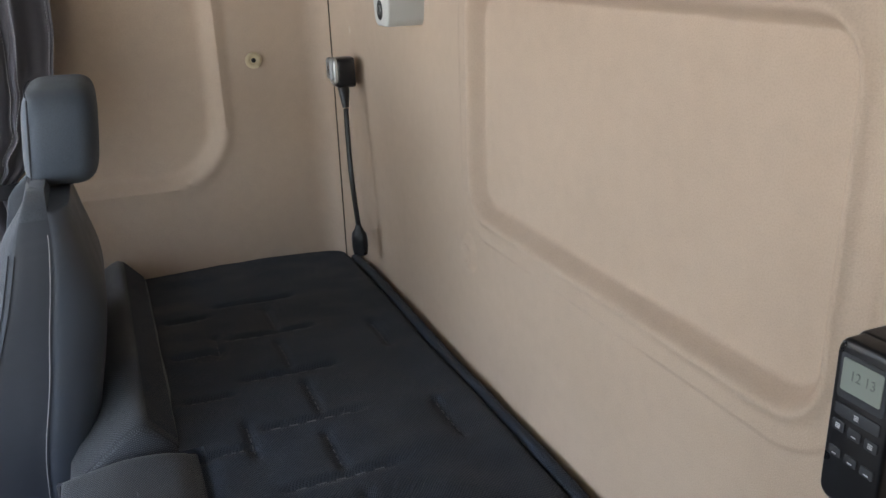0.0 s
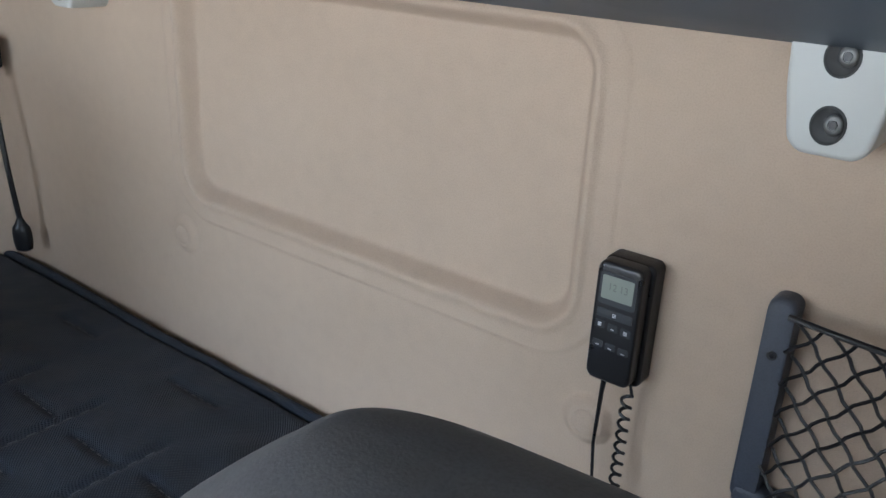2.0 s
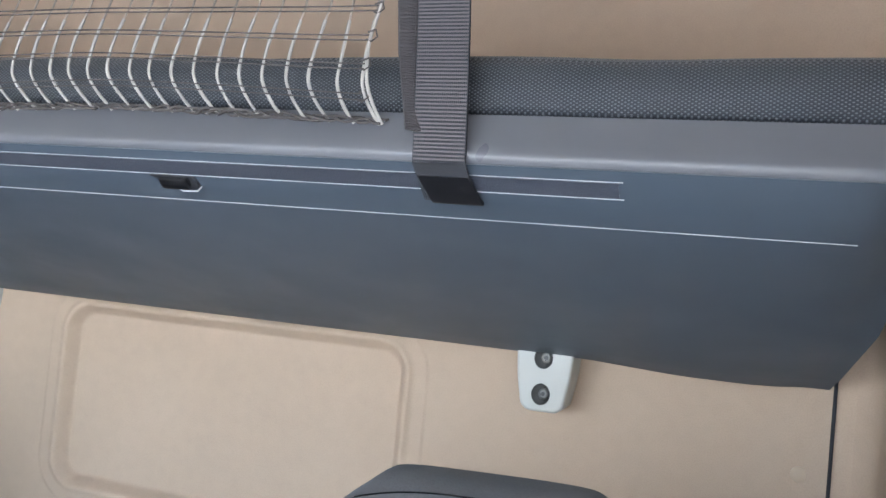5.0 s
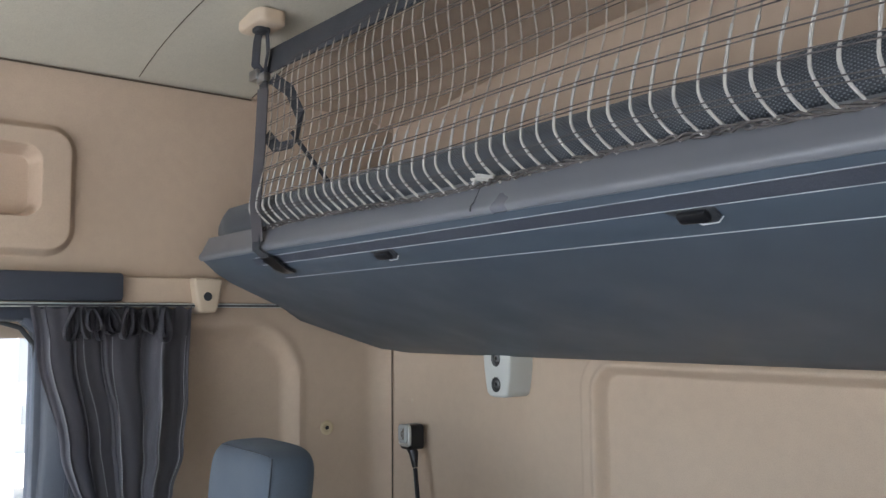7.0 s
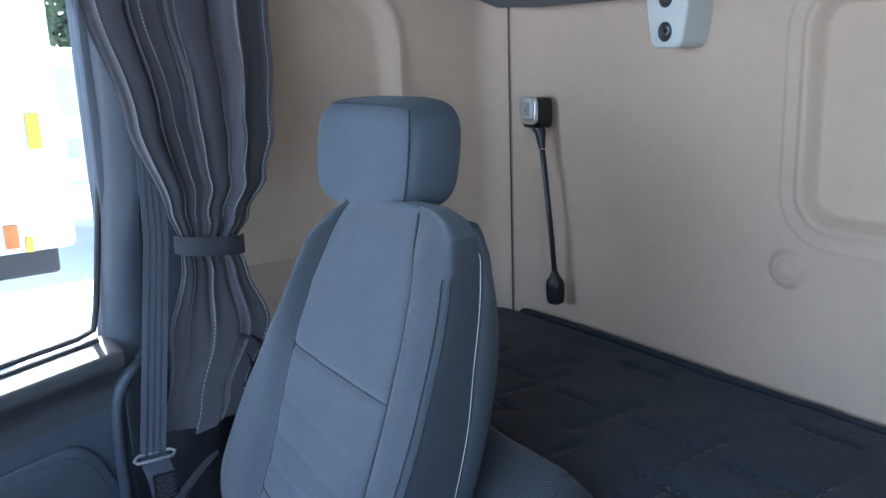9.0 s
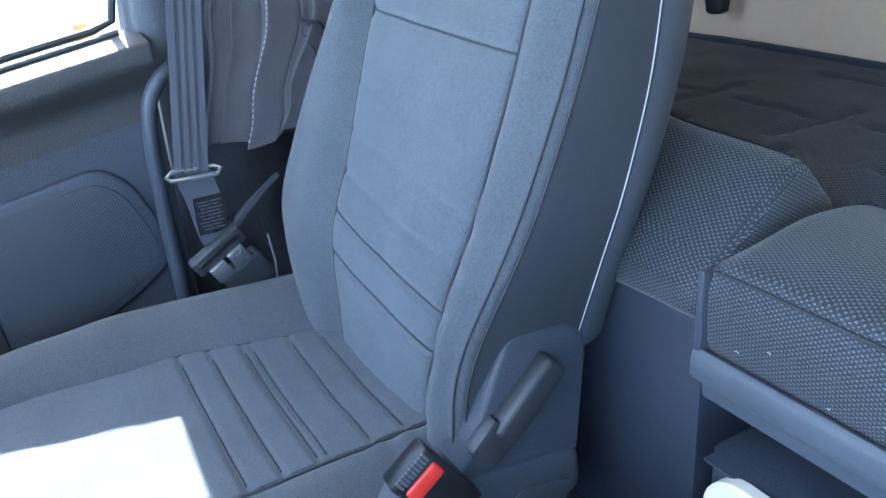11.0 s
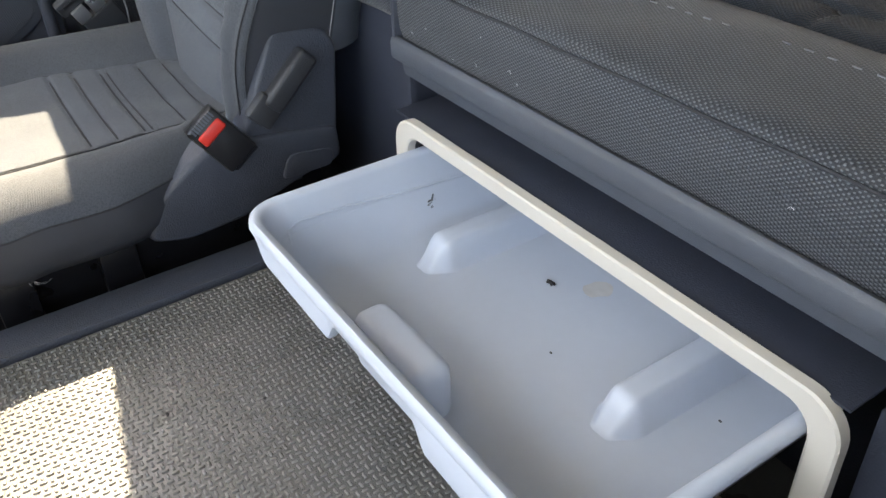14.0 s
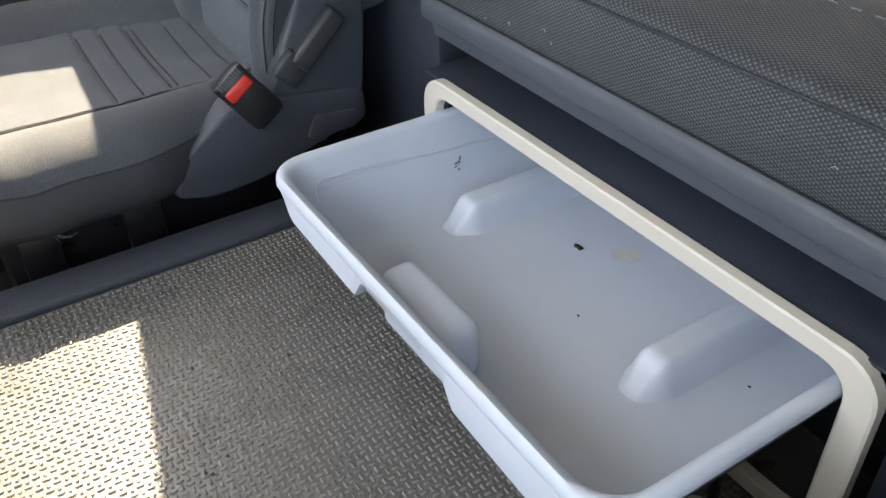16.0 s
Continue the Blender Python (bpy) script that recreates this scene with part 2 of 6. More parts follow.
def box(bm, x0, x1, y0, y1, z0, z1, r=0.0, seg=2, m=None):
    made = bmesh.ops.create_cube(bm, size=1.0)
    vs = made["verts"]
    for v in vs:
        v.co = Vector(((x0 + x1) / 2 + v.co.x * (x1 - x0), (y0 + y1) / 2 + v.co.y * (y1 - y0), (z0 + z1) / 2 + v.co.z * (z1 - z0)))
    if r:
        es = list({e for v in vs for e in v.link_edges})
        out = bmesh.ops.bevel(bm, geom=es, offset=r, segments=seg, profile=0.5, affect="EDGES", clamp_overlap=True)
        vs = list({v for v in out["verts"]} | {v for v in vs if v.is_valid})
    if m is not None:
        for v in vs:
            v.co = m @ v.co
    return bm


def B():
    return bmesh.new()


def ring_faces(bm, rings, closed_ring=True, cap0=False, cap1=False):
    vr = [[bm.verts.new(p) for p in ring] for ring in rings]
    n = len(vr[0])
    for a, b in zip(vr, vr[1:]):
        for i in range(n if closed_ring else n - 1):
            j = (i + 1) % n
            bm.faces.new((a[i], a[j], b[j], b[i]))
    if cap0:
        bm.faces.new(vr[0][::-1])
    if cap1:
        bm.faces.new(vr[-1])
    return bm


def grid(bm, us, vs, f):
    return ring_faces(bm, [[f(u, v) for u in us] for v in vs], closed_ring=False)


def tube(bm, pts, r, n=6, loop=False, flat=1.0):
    pts = [Vector(p) for p in pts]
    rings, side = [], None
    for i, p in enumerate(pts):
        a = pts[i - 1] if i or loop else p
        b = pts[(i + 1) % len(pts)] if i + 1 < len(pts) or loop else p
        d = (b - a).normalized()
        if side is None:
            side = d.orthogonal().normalized()
        side = (side - d * side.dot(d)).normalized()
        up = d.cross(side)
        rr = r[i] if isinstance(r, (list, tuple)) else r
        rings.append([p + rr * (math.cos(t) * side + flat * math.sin(t) * up) for t in [2 * math.pi * k / n for k in range(n)]])
    if loop:
        rings.append(rings[0])
        return ring_faces(bm, rings)
    return ring_faces(bm, rings, cap0=True, cap1=True)


def strap(bm, pts, widths, thick=0.0016):
    """A flat band: points along its middle and the vector across it at each."""
    rings = []
    pts = [Vector(p) for p in pts]
    for i, p in enumerate(pts):
        d = (pts[min(i + 1, len(pts) - 1)] - pts[max(i - 1, 0)]).normalized()
        w = Vector(widths[i] if isinstance(widths[0], (tuple, list, Vector)) else widths)
        nrm = d.cross(w).normalized() * thick
        rings.append([p - w / 2 - nrm, p + w / 2 - nrm, p + w / 2 + nrm, p - w / 2 + nrm])
    return ring_faces(bm, rings, cap0=True, cap1=True)


def rrect(w, h, r, n=5):
    out = []
    for cx, cy, a0 in ((w / 2 - r, h / 2 - r, 0), (-w / 2 + r, h / 2 - r, 90), (-w / 2 + r, -h / 2 + r, 180), (w / 2 - r, -h / 2 + r, 270)):
        for k in range(n + 1):
            a = radians(a0 + 90 * k / n)
            out.append((cx + r * math.cos(a), cy + r * math.sin(a)))
    return out


def slab(bm, outline, depth, r=0.0, m=Matrix.Identity(4), seg=3):
    """A plate with the outline in its x-y plane, from z = 0 to depth, its upper edge rounded by r."""
    c = Vector((sum(p[0] for p in outline) / len(outline), sum(p[1] for p in outline) / len(outline)))
    rings = [[m @ Vector((x, y, 0)) for x, y in outline]]
    for k in range(seg + 1 if r else 1):
        a = math.pi / 2 * k / seg if r else 0
        inset, z = r * (1 - math.cos(a)), depth - r + r * math.sin(a)
        ring = []
        for x, y in outline:
            d = Vector((x, y)) - c
            s = max(0.0, 1 - inset / max(d.length, 1e-6))
            ring.append(m @ Vector((c.x + d.x * s, c.y + d.y * s, z)))
        rings.append(ring)
    return ring_faces(bm, rings, cap0=True, cap1=True)


def lathe(bm, profile, n=16, m=Matrix.Identity(4)):
    """Profile of (radius, z)."""
    rings = [[m @ Vector((max(r, 1e-4) * math.cos(2 * math.pi * k / n), max(r, 1e-4) * math.sin(2 * math.pi * k / n), z)) for k in range(n)] for r, z in profile]
    return ring_faces(bm, rings, cap0=True, cap1=True)


def lin(a, b, n):
    return [a + (b - a) * i / (n - 1) for i in range(n)]


def step(a, b, x):
    t = min(1.0, max(0.0, (x - a) / (b - a)))
    return t * t * (3 - 2 * t)


def sd_rect(u, v, u0, u1, v0, v1, r):
    """Distance outside a rectangle with rounded corners; negative inside."""
    du, dv = abs(u - (u0 + u1) / 2) - (u1 - u0) / 2 + r, abs(v - (v0 + v1) / 2) - (v1 - v0) / 2 + r
    return math.hypot(max(du, 0), max(dv, 0)) + min(max(du, dv), 0) - r


def gauss(x, s):
    return math.exp(-(x / s) ** 2)


def interp(x, table):
    for (a, va), (b, vb) in zip(table, table[1:]):
        if x <= b:
            t = min(1.0, max(0.0, (x - a) / (b - a)))
            return va + (vb - va) * t
    return table[-1][1]


def smooth_interp(x, table):
    for (a, va), (b, vb) in zip(table, table[1:]):
        if x <= b:
            return va + (vb - va) * step(a, b, x)
    return table[-1][1]


# plane x-y of a plate turned to the back wall (x, z), facing -y; and to the left wall, facing +x
TO_BACK = Matrix(((1, 0, 0, 0), (0, 0, -1, 0), (0, 1, 0, 0), (0, 0, 0, 1)))
TO_LEFT = Matrix(((0, 0, 1, 0), (1, 0, 0, 0), (0, 1, 0, 0), (0, 0, 0, 1)))

FLOOR_Z, ROOF_Z, SIDE_X, FRONT_Y = -0.36, 1.60, 1.09, -2.10


# ---- the shell of the cab ----
def back_y(x, z):
    d = sd_rect(x, z, -0.384, 0.336, 0.607, 0.955, 0.052)
    y = 0.021 * step(0.002, -0.018, d)                       # sunk panel
    y -= 0.0050 * gauss(d - 0.006, 0.007)                     # raised edge round it
    y -= 0.0020 * step(0.044, 0.036, d)                       # faint border
    for px, pz, r in ((-0.403, 0.529, 0.026), (0.375, 0.505, 0.026)):
        q = math.hypot(x - px, z - pz)
        y -= 0.009 * step(r + 0.010, r - 0.006, q) - 0.004 * step(0.014, 0.011, q)
    y -= 0.006 * step(0.93, 1.0, abs(x)) * step(0.0, 0.1, z)
    y -= 0.036 * step(0.98, 1.05, abs(x) + 0.053 * (x > 0)) ** 2
    return y


def dense(a, b, n, spots, fine, span):
    out = set(round(v, 5) for v in lin(a, b, n))
    for s in spots:
        out |= {round(v, 5) for v in lin(s - span, s + span, fine) if a < v < b}
    return sorted(out)


bm = B()
xs = dense(-1.04, 1.04, 60, (-0.384, 0.336, -0.403, 0.375), 41, 0.055)
zs = dense(0.10, 1.66, 40, (0.607, 0.955, 0.529, 0.505), 41, 0.055)
grid(bm, xs, zs, lambda x, z: Vector((x, back_y(x, z), z)))
box(bm, -1.19, 1.19, 0.045, 0.075, -0.36, 1.74)
box(bm, -1.19, -1.03, -0.012, 0.045, 1.02, 1.70)
box(bm, 1.03, 1.19, -0.012, 0.045, 1.02, 1.70)
solid("wall_back", bm, BEIGE, "beige felt-lined cab rear wall with a sunk rounded panel", "wall", "structure")


def side_path(s):
    """Way along the side lining from the rear seam, s metres forward: x (inward positive from the wall) and y."""
    r = 0.055
    arc = r * math.pi / 2
    if s < arc:
        a = s / r
        return r - r * math.sin(a), -r + r * math.cos(a)
    return 0.0, -r - (s - arc)


def side_x(s, z):
    inn, y = side_path(s)
    d = sd_rect(y, z, -1.17, -0.257, 0.53, 1.035, 0.13)
    inn -= 0.028 * step(0.010, -0.024, d)
    inn += 0.006 * gauss(d - 0.012, 0.014)
    inn += 0.010 * step(0.9, 0.3, z)
    return inn, y


for side, name in ((-1, "wall_left"), (1, "wall_right")):
    bm = B()
    ss = lin(0, 0.09, 10) + lin(0.11, 0.86, 90)
    zs = lin(0.10, 1.09, 100)
    def place(s, z, side=side):
        inn, y = side_x(s, z)
        return Vector((side * ((1.10 if side < 0 else 1.047) - inn), y - 0.034, z))
    grid(bm, ss, zs, place)
    box(bm, min(side * 1.14, side * 1.17), max(side * 1.14, side * 1.17), -0.83, 0.07, -0.36, 1.10)
    solid(name, bm, BEIGE, "beige moulded cab side lining with a sunk arched field", "wall", "structure")

    # upper side lining, with a sunk storage pocket that has a raised rim
    bm = B()
    ys = dense(-2.1, 0.0, 60, (-0.82, -0.885, -1.37), 61, 0.05)
    zs = dense(1.085, 1.60, 26, (1.20, 1.455, 1.27, 1.415), 41, 0.035)
    def upper(y, z, side=side):
        d = sd_rect(y, z, -1.44, -0.812, 1.188, 1.462, 0.06)
        e = sd_rect(y, z, -1.37, -0.882, 1.268, 1.415, 0.035)
        inn = 0.020 * step(0.002, -0.016, d) - 0.075 * step(0.001, -0.012, e)
        inn += 0.03 * step(1.35, 1.60, z) + 0.012 * step(1.115, 1.10, z)
        return Vector((side * (1.10 - inn), y, z))
    grid(bm, ys, zs, upper)
    box(bm, min(side * 1.19, side * 1.22), max(side * 1.19, side * 1.22), -2.1, 0.07, 1.02, 1.70)
    solid(name.replace("wall", "wall_upper"), bm, BEIGE, "beige upper cab side lining with a rounded storage recess", "wall", "structure")

def roof(x, y):
    return Vector((x, y, 1.578 + 0.105 * (1 - min(1, abs(x) / 1.09) ** 2.2) - 0.03 * step(-0.12, 0.0, y)))


bm = B()
grid(bm, lin(-1.16, 1.16, 41), lin(-2.12, -0.43, 28), roof)
box(bm, -1.2, 1.2, -2.12, 0.07, 1.72, 1.75)
solid("ceiling", bm, CEILING, "pale fabric cab headlining, gently arched", "ceiling", "structure")
bm = B()
grid(bm, lin(-1.16, 1.16, 41), lin(-0.43, 0.06, 14), roof)
solid("wall_back_cove", bm, BEIGE, "beige lining that runs from the rear wall into the roof", "wall", "structure")
bm = B()
tube(bm, [roof(x, -0.43) - Vector((0, 0, 0.0005)) for x in lin(-1.06, 1.06, 60)], 0.0014, 5)
solid("trim_cove_seam", bm, BROWN_GAP, "thin brown seam between headlining and rear lining", "seam", "structure")
bm = B()
tube(bm, [(x, -0.70 + 0.004 * math.sin(9 * x), 1.578 + 0.105 * (1 - (abs(x) / 1.09) ** 2.2) - 0.0005) for x in lin(-1.05, 0.9, 60)], 0.0011, 5)
solid("trim_ceiling_seam", bm, BROWN_GAP, "thin dark seam in the headlining", "seam", "structure")
bm = B()
tube(bm, [(-1.066, y, 1.579) for y in lin(-2.05, -0.43, 30)], 0.0022, 6)
solid("trim_ceiling_edge", bm, BROWN_GAP, "dark gap between side lining and headlining", "trim", "structure")

# seams between rear wall and side linings
for side in (-1, 1):
    bm = B()
    tube(bm, [(-1.0455 if side < 0 else 0.9925, -0.0400, z) for z in lin(0.25, 1.05, 12)], 0.0017 if side < 0 else 0.0026, 6)
    solid("trim_corner_seam", bm, BROWN_GAP if side < 0 else DARK_STITCH, "dark seam where rear wall and side lining meet", "seam", "structure")

# front of the cab: wall with the windscreen opening
bm = B()
box(bm, -1.17, 1.17, -2.14, -2.10, -0.36, 0.42)
# unseen dashboard block, added to keep low daylight off floor and drawer
box(bm, -1.055, 1.055, -2.099, -1.76, -0.1, 0.47, 0.06, 4)
box(bm, -1.17, 1.17, -2.14, -2.10, 1.32, 1.72)
box(bm, -1.17, -1.06, -2.14, -2.10, 0.42, 1.32)
box(bm, 1.06, 1.17, -2.14, -2.10, 0.42, 1.32)
solid("wall_front", bm, GREY, "dark grey front wall with an unseen dashboard block that cuts low daylight", "wall", "structure")
bm = B()
box(bm, -1.06, 1.06, -2.124, -2.118, 0.42, 1.32)
ws = solid("window_windscreen", bm, GLASS, "clear windscreen glass", "window", "structure")
ws.visible_shadow = False

# floor of the footwells and engine tunnel
bm = B()
box(bm, -1.17, 1.17, -2.14, 0.07, -0.40, -0.36)
solid("floor", bm, BLACK_RUBBER, "black rubber footwell floor", "floor", "structure")

# ---- engine tunnel with its tread mat ----
tunnel = thing("engine_tunnel", "dark grey carpeted engine tunnel between the seats", "engine tunnel", (0.1, -0.9, -0.36))
bm = B()
box(bm, -0.412, 0.62, -1.235, -0.10, -0.359, -0.012, 0.012)
box(bm, -1.08, -0.412, -0.690, -0.10, -0.359, -0.030, 0.012)
part("body", bm, GREY, tunnel)
bm = B()
box(bm, -0.412, -0.358, -1.235, -0.70, -0.012, 0.006, 0.005)
part("edge_strip", bm, GREY, tunnel, "dark grey edge strip")
mat_thing = thing("rubber_floor_mat", "worn grey rubber mat with a raised tread pattern", "floor mat", (0.1, -0.95, -0.012))
bm = B()
box(bm, -0.352, 0.62, -1.232, -0.60, -0.0118, 0.0, 0.002)
part("mat_sheet", bm, RUBBER, mat_thing)
verts, faces = [], []
rnd = random.Random(4)
P = 0.0073
# raised lozenges, turned crosswise in every other place
LOZENGE = [(-1.0, 0.0), (-0.86, -0.72), (-0.55, -1.0), (0.55, -1.0), (0.86, -0.72), (1.0, 0.0), (0.86, 0.72), (0.55, 1.0), (-0.55, 1.0), (-0.86, 0.72)]
for i in range(131):
    for j in range(75):
        x, y = -0.346 + i * P, -1.228 + j * P
        lx, ly = 0.0033 * rnd.uniform(0.95, 1.05), 0.00135
        k = len(verts)
        lift = rnd.uniform(0.0011, 0.0015)
        for grow, z in ((1.10, 0.0), (0.98, 0.72 * lift), (0.72, lift)):
            for a, b in LOZENGE:
                a, b = a * lx * (1 - 0.6 * (1 - grow)), b * ly * grow
                verts.append((x + (b if (i + j) % 2 else a), y + (a if (i + j) % 2 else b), z))
        n = len(LOZENGE)
        for c in (k, k + n):
            faces += [(c + q, c + (q + 1) % n, c + n + (q + 1) % n, c + n + q) for q in range(n)]
        faces.append(tuple(k + 2 * n + q for q in range(n)))
me = bpy.data.meshes.new("tread")
me.from_pydata(verts, [], faces)
# tread tops take the paler rubber; their shine is in the colour
me.materials.append(RUBBER_SHINE)
me.shade_smooth()
tread = tagged(new("tread", me), kind="stuff")
tread.parent = mat_thing
tread.matrix_parent_inverse = Matrix.Translation(mat_thing.location).inverted()


debris = tagged(new("mat_debris"), "small dark crumbs of dirt on the rubber mat", "debris")
crumb_rnd = random.Random(8)
for x, y, r in ((-0.179, -1.035, 0.0028), (-0.143, -0.948, 0.0018), (-0.049, -1.068, 0.0024), (-0.044, -1.063, 0.0020), (-0.056, -1.045, 0.0020)):
    bm = B()
    bmesh.ops.create_icosphere(bm, subdivisions=1, radius=r, matrix=Matrix.Translation((x, y, 0.0030)) @ Matrix.Diagonal((1.0, crumb_rnd.uniform(0.5, 1.2), 0.6, 1)))
    part("crumb", bm, BLACK_RUBBER, debris)

# ---- lower bunk ----
def bed_front(x):
    return interp(x, ((-1.2, -0.478), (-0.330, -0.478), (-0.322, -0.653), (1.2, -0.653)))


lower = thing("lower_bunk", "lower bunk with black quilted mattress and dark front rail", "bunk bed", (0, -0.35, -0.36))
for nm, dims in (("base", (-1.085, 1.085, -0.44, -0.012, -0.355, 0.235, 0.01)), ("front_panel", (-1.085, -0.345, -0.640, -0.4405, -0.029, 0.262, 0.01)),
                 ("bay_shelf", (-0.30, 1.085, -0.632, -0.4405, 0.1885, 0.205, 0.004)), ("bay_side", (0.31, 1.085, -0.598, -0.4405, -0.011, 0.186, 0.004)),
                 ("bay_side", (-0.30, -0.275, -0.598, -0.4405, -0.011, 0.186, 0.004))):
    bm = B()
    box(bm, *dims)
    part(nm, bm, NAVY, lower)
bm = B()
box(bm, -0.290, 0.282, -0.6925, -0.600, 0.1835, 0.1865, 0.001)
box(bm, -0.300, -0.272, -0.672, -0.600, 0.0005, 0.1835, 0.004)
box(bm, 0.290, 1.085, -0.672, -0.600, 0.0005, 0.1835, 0.004)
part("drawer_housing", bm, NAVY, lower, "dark blue-grey drawer housing under the bunk")
bm = B()
prof = [(-0.620, 0.205), (-0.655, 0.206), (-0.660, 0.228), (-0.669, 0.229), (-0.672, 0.233), (-0.672, 0.249), (-0.6705, 0.2535), (-0.667, 0.256), (-0.6635, 0.2555), (-0.660, 0.252), (-0.620, 0.250)]
ring_faces(bm, [[(x, y, z) for y, z in prof] for x in (-0.328, 1.085)], cap0=True, cap1=True)
part("front_rail", bm, VINYL, lower, "dark blue-grey plastic front rail")
bm = B()
box(bm, -0.3295, -0.3225, -0.669, -0.636, 0.250, 0.322, 0.002)
part("end_plate", bm, GREY, lower)


def bed_top(x, y):
    """Height of the mattress; u is the way back from its front edge."""
    u = y + 0.653
    wide = step(-0.345, -0.27, x) if y > -0.478 else float(x > -0.327)
    z = 0.326
    z += 0.015 * gauss(u - 0.095, 0.09) * wide                  # thick front roll
    z -= 0.014 * gauss(u - 0.175, 0.016) * wide                 # crease behind it
    if y < -0.47 and x > -0.327:
        z -= 0.03 * step(0.035, 0.0, u) ** 2 + 0.03 * step(0.03, 0.0, x + 0.326) ** 2
    z -= 0.02 * step(0.03, 0.0, -0.02 - y) ** 2 - 0.003 * gauss(y + 0.055, 0.035) + 0.006 * step(-0.2, -0.05, y)
    z += 0.004 * noise.noise((x * 5, y * 6, 0.3)) + 0.0034 * noise.noise((x * 17, y * 13, 4.0)) * step(-0.02, -0.06, y)
    for cx, cy, along, half in STITCHES:
        a, c = (x - cx, y - cy) if along == "x" else (y - cy, x - cx)
        if abs(c) < 0.05 and abs(a) < half + 0.05:
            e = max(0.0, abs(a) - half)
            z -= 0.0065 * gauss(c, 0.008) * gauss(e, 0.014)
    return z


STITCHES = []
for i in range(12):
    x = -0.85 + 0.17 * i
    STITCHES += [(x, -0.30, "y", 0.07), (x + 0.04, -0.44, "y", 0.03), (x + 0.10, -0.283 - 0.01 * (i % 2), "x", 0.045)]
    if i % 2:
        STITCHES += [(x + 0.08, -0.105, "x", 0.05), (x + 0.02, -0.40, "x", 0.04)]
mattress_bm = B()
bed_xs = sorted(set(lin(-1.09, -0.3265, 120) + lin(-0.326, 1.09, 220)))


def bed_point(x, y):
    return Vector((x, y, bed_top(x, y)))


grid(mattress_bm, bed_xs, lin(-0.478, -0.015, 90), bed_point)
grid(mattress_bm, [x for x in bed_xs if x >= -0.3262], lin(-0.653, -0.478, 34), bed_point)
grid(mattress_bm, [x for x in bed_xs if x < -0.326], lin(-0.503, -0.478, 6), bed_point)
bmesh.ops.remove_doubles(mattress_bm, verts=mattress_bm.verts, dist=0.0001)
mattress = part("mattress", mattress_bm, BED, lower, "black quilted mattress with broken stitch lines", angle=60)
bm = B()
ring_faces(bm, [[(x, -0.653, 0.322), (x, -0.6605, 0.3205), (x, -0.6635 + 0.001 * math.sin(23 * x), 0.306), (x, -0.6640, 0.285), (x, -0.6620, 0.264), (x, -0.658, 0.2515), (x, -0.60, 0.2515), (x, -0.60, 0.322)] for x in lin(-0.322, 1.085, 40)], cap0=True, cap1=True)
part("mattress_side", bm, BED_FLECK, mattress, "grey flecked side panel")
bm = B()
ROLL = [(-0.6612, 0.3215), (-0.6620, 0.326), (-0.658, 0.3315), (-0.648, 0.3360), (-0.632, 0.3400), (-0.600, 0.3455), (-0.560, 0.3475), (-0.520, 0.344), (-0.495, 0.334), (-0.478, 0.318)]


def roll_point(x, v):
    a = v * (len(ROLL) - 1)
    i = min(int(a), len(ROLL) - 2)
    t = a - i
    b, c = Vector(ROLL[i]), Vector(ROLL[i + 1])
    m0 = (c - Vector(ROLL[i - 1])) / 2 if i else c - b
    m1 = (Vector(ROLL[i + 2]) - b) / 2 if i + 2 < len(ROLL) else c - b
    y, z = (2 * t ** 3 - 3 * t * t + 1) * b + (t ** 3 - 2 * t * t + t) * m0 + (3 * t * t - 2 * t ** 3) * c + (t ** 3 - t * t) * m1
    z += 0.0035 * noise.noise((x * 9, y * 12, 6.0)) * step(0.324, 0.338, z)
    e = max(0.0, 1 - (x + 0.3222) / 0.022)
    z = 0.3215 + (z - 0.3215) * math.sqrt(max(0.0, 1 - e * e)) if z > 0.3215 else z
    if y > -0.63 and e == 0:
        z = max(z, bed_top(x, y) + 0.0018)
    return Vector((x, y, z))
roll_xs = [-0.3222, -0.3215, -0.320, -0.317, -0.312, -0.306, -0.3] + lin(-0.293, 1.085, 190)
grid(bm, roll_xs, lin(0, 1, 55), roll_point)
part("front_roll", bm, BED_FLECK, mattress, "grey flecked front roll of the mattress", angle=60)
bm = B()
for k in range(9):
    x0 = -0.22 + 0.155 * k
    for a in lin(0, 0.10, 6):
        tube(bm, [roll_point(x0 + a + t, 0.655 - 0.01 * (k % 2)) + Vector((0, 0, 0.0007)) for t in (0, 0.004, 0.008)], 0.0008, 4)
for k in range(8):
    x0 = -0.16 + 0.16 * k
    for a in lin(0, 0.050, 5):
        ya = -0.625 + a
        tube(bm, [(x0, ya + t, bed_top(x0, ya + t) + 0.0022) for t in (0, 0.003, 0.006)], 0.0008, 4)
tagged(part("roll_stitching", bm, GREY_STITCH, mattress, "grey broken stitching on the front roll"), kind="stuff")
bm = B()
tube(bm, [(x, -0.6635, 0.3225 + 0.0006 * math.sin(40 * x)) for x in lin(-0.318, 1.08, 120)], 0.0016, 5)
part("seam", bm, DARK_STITCH, mattress, "dark sewn seam")
bm = B()
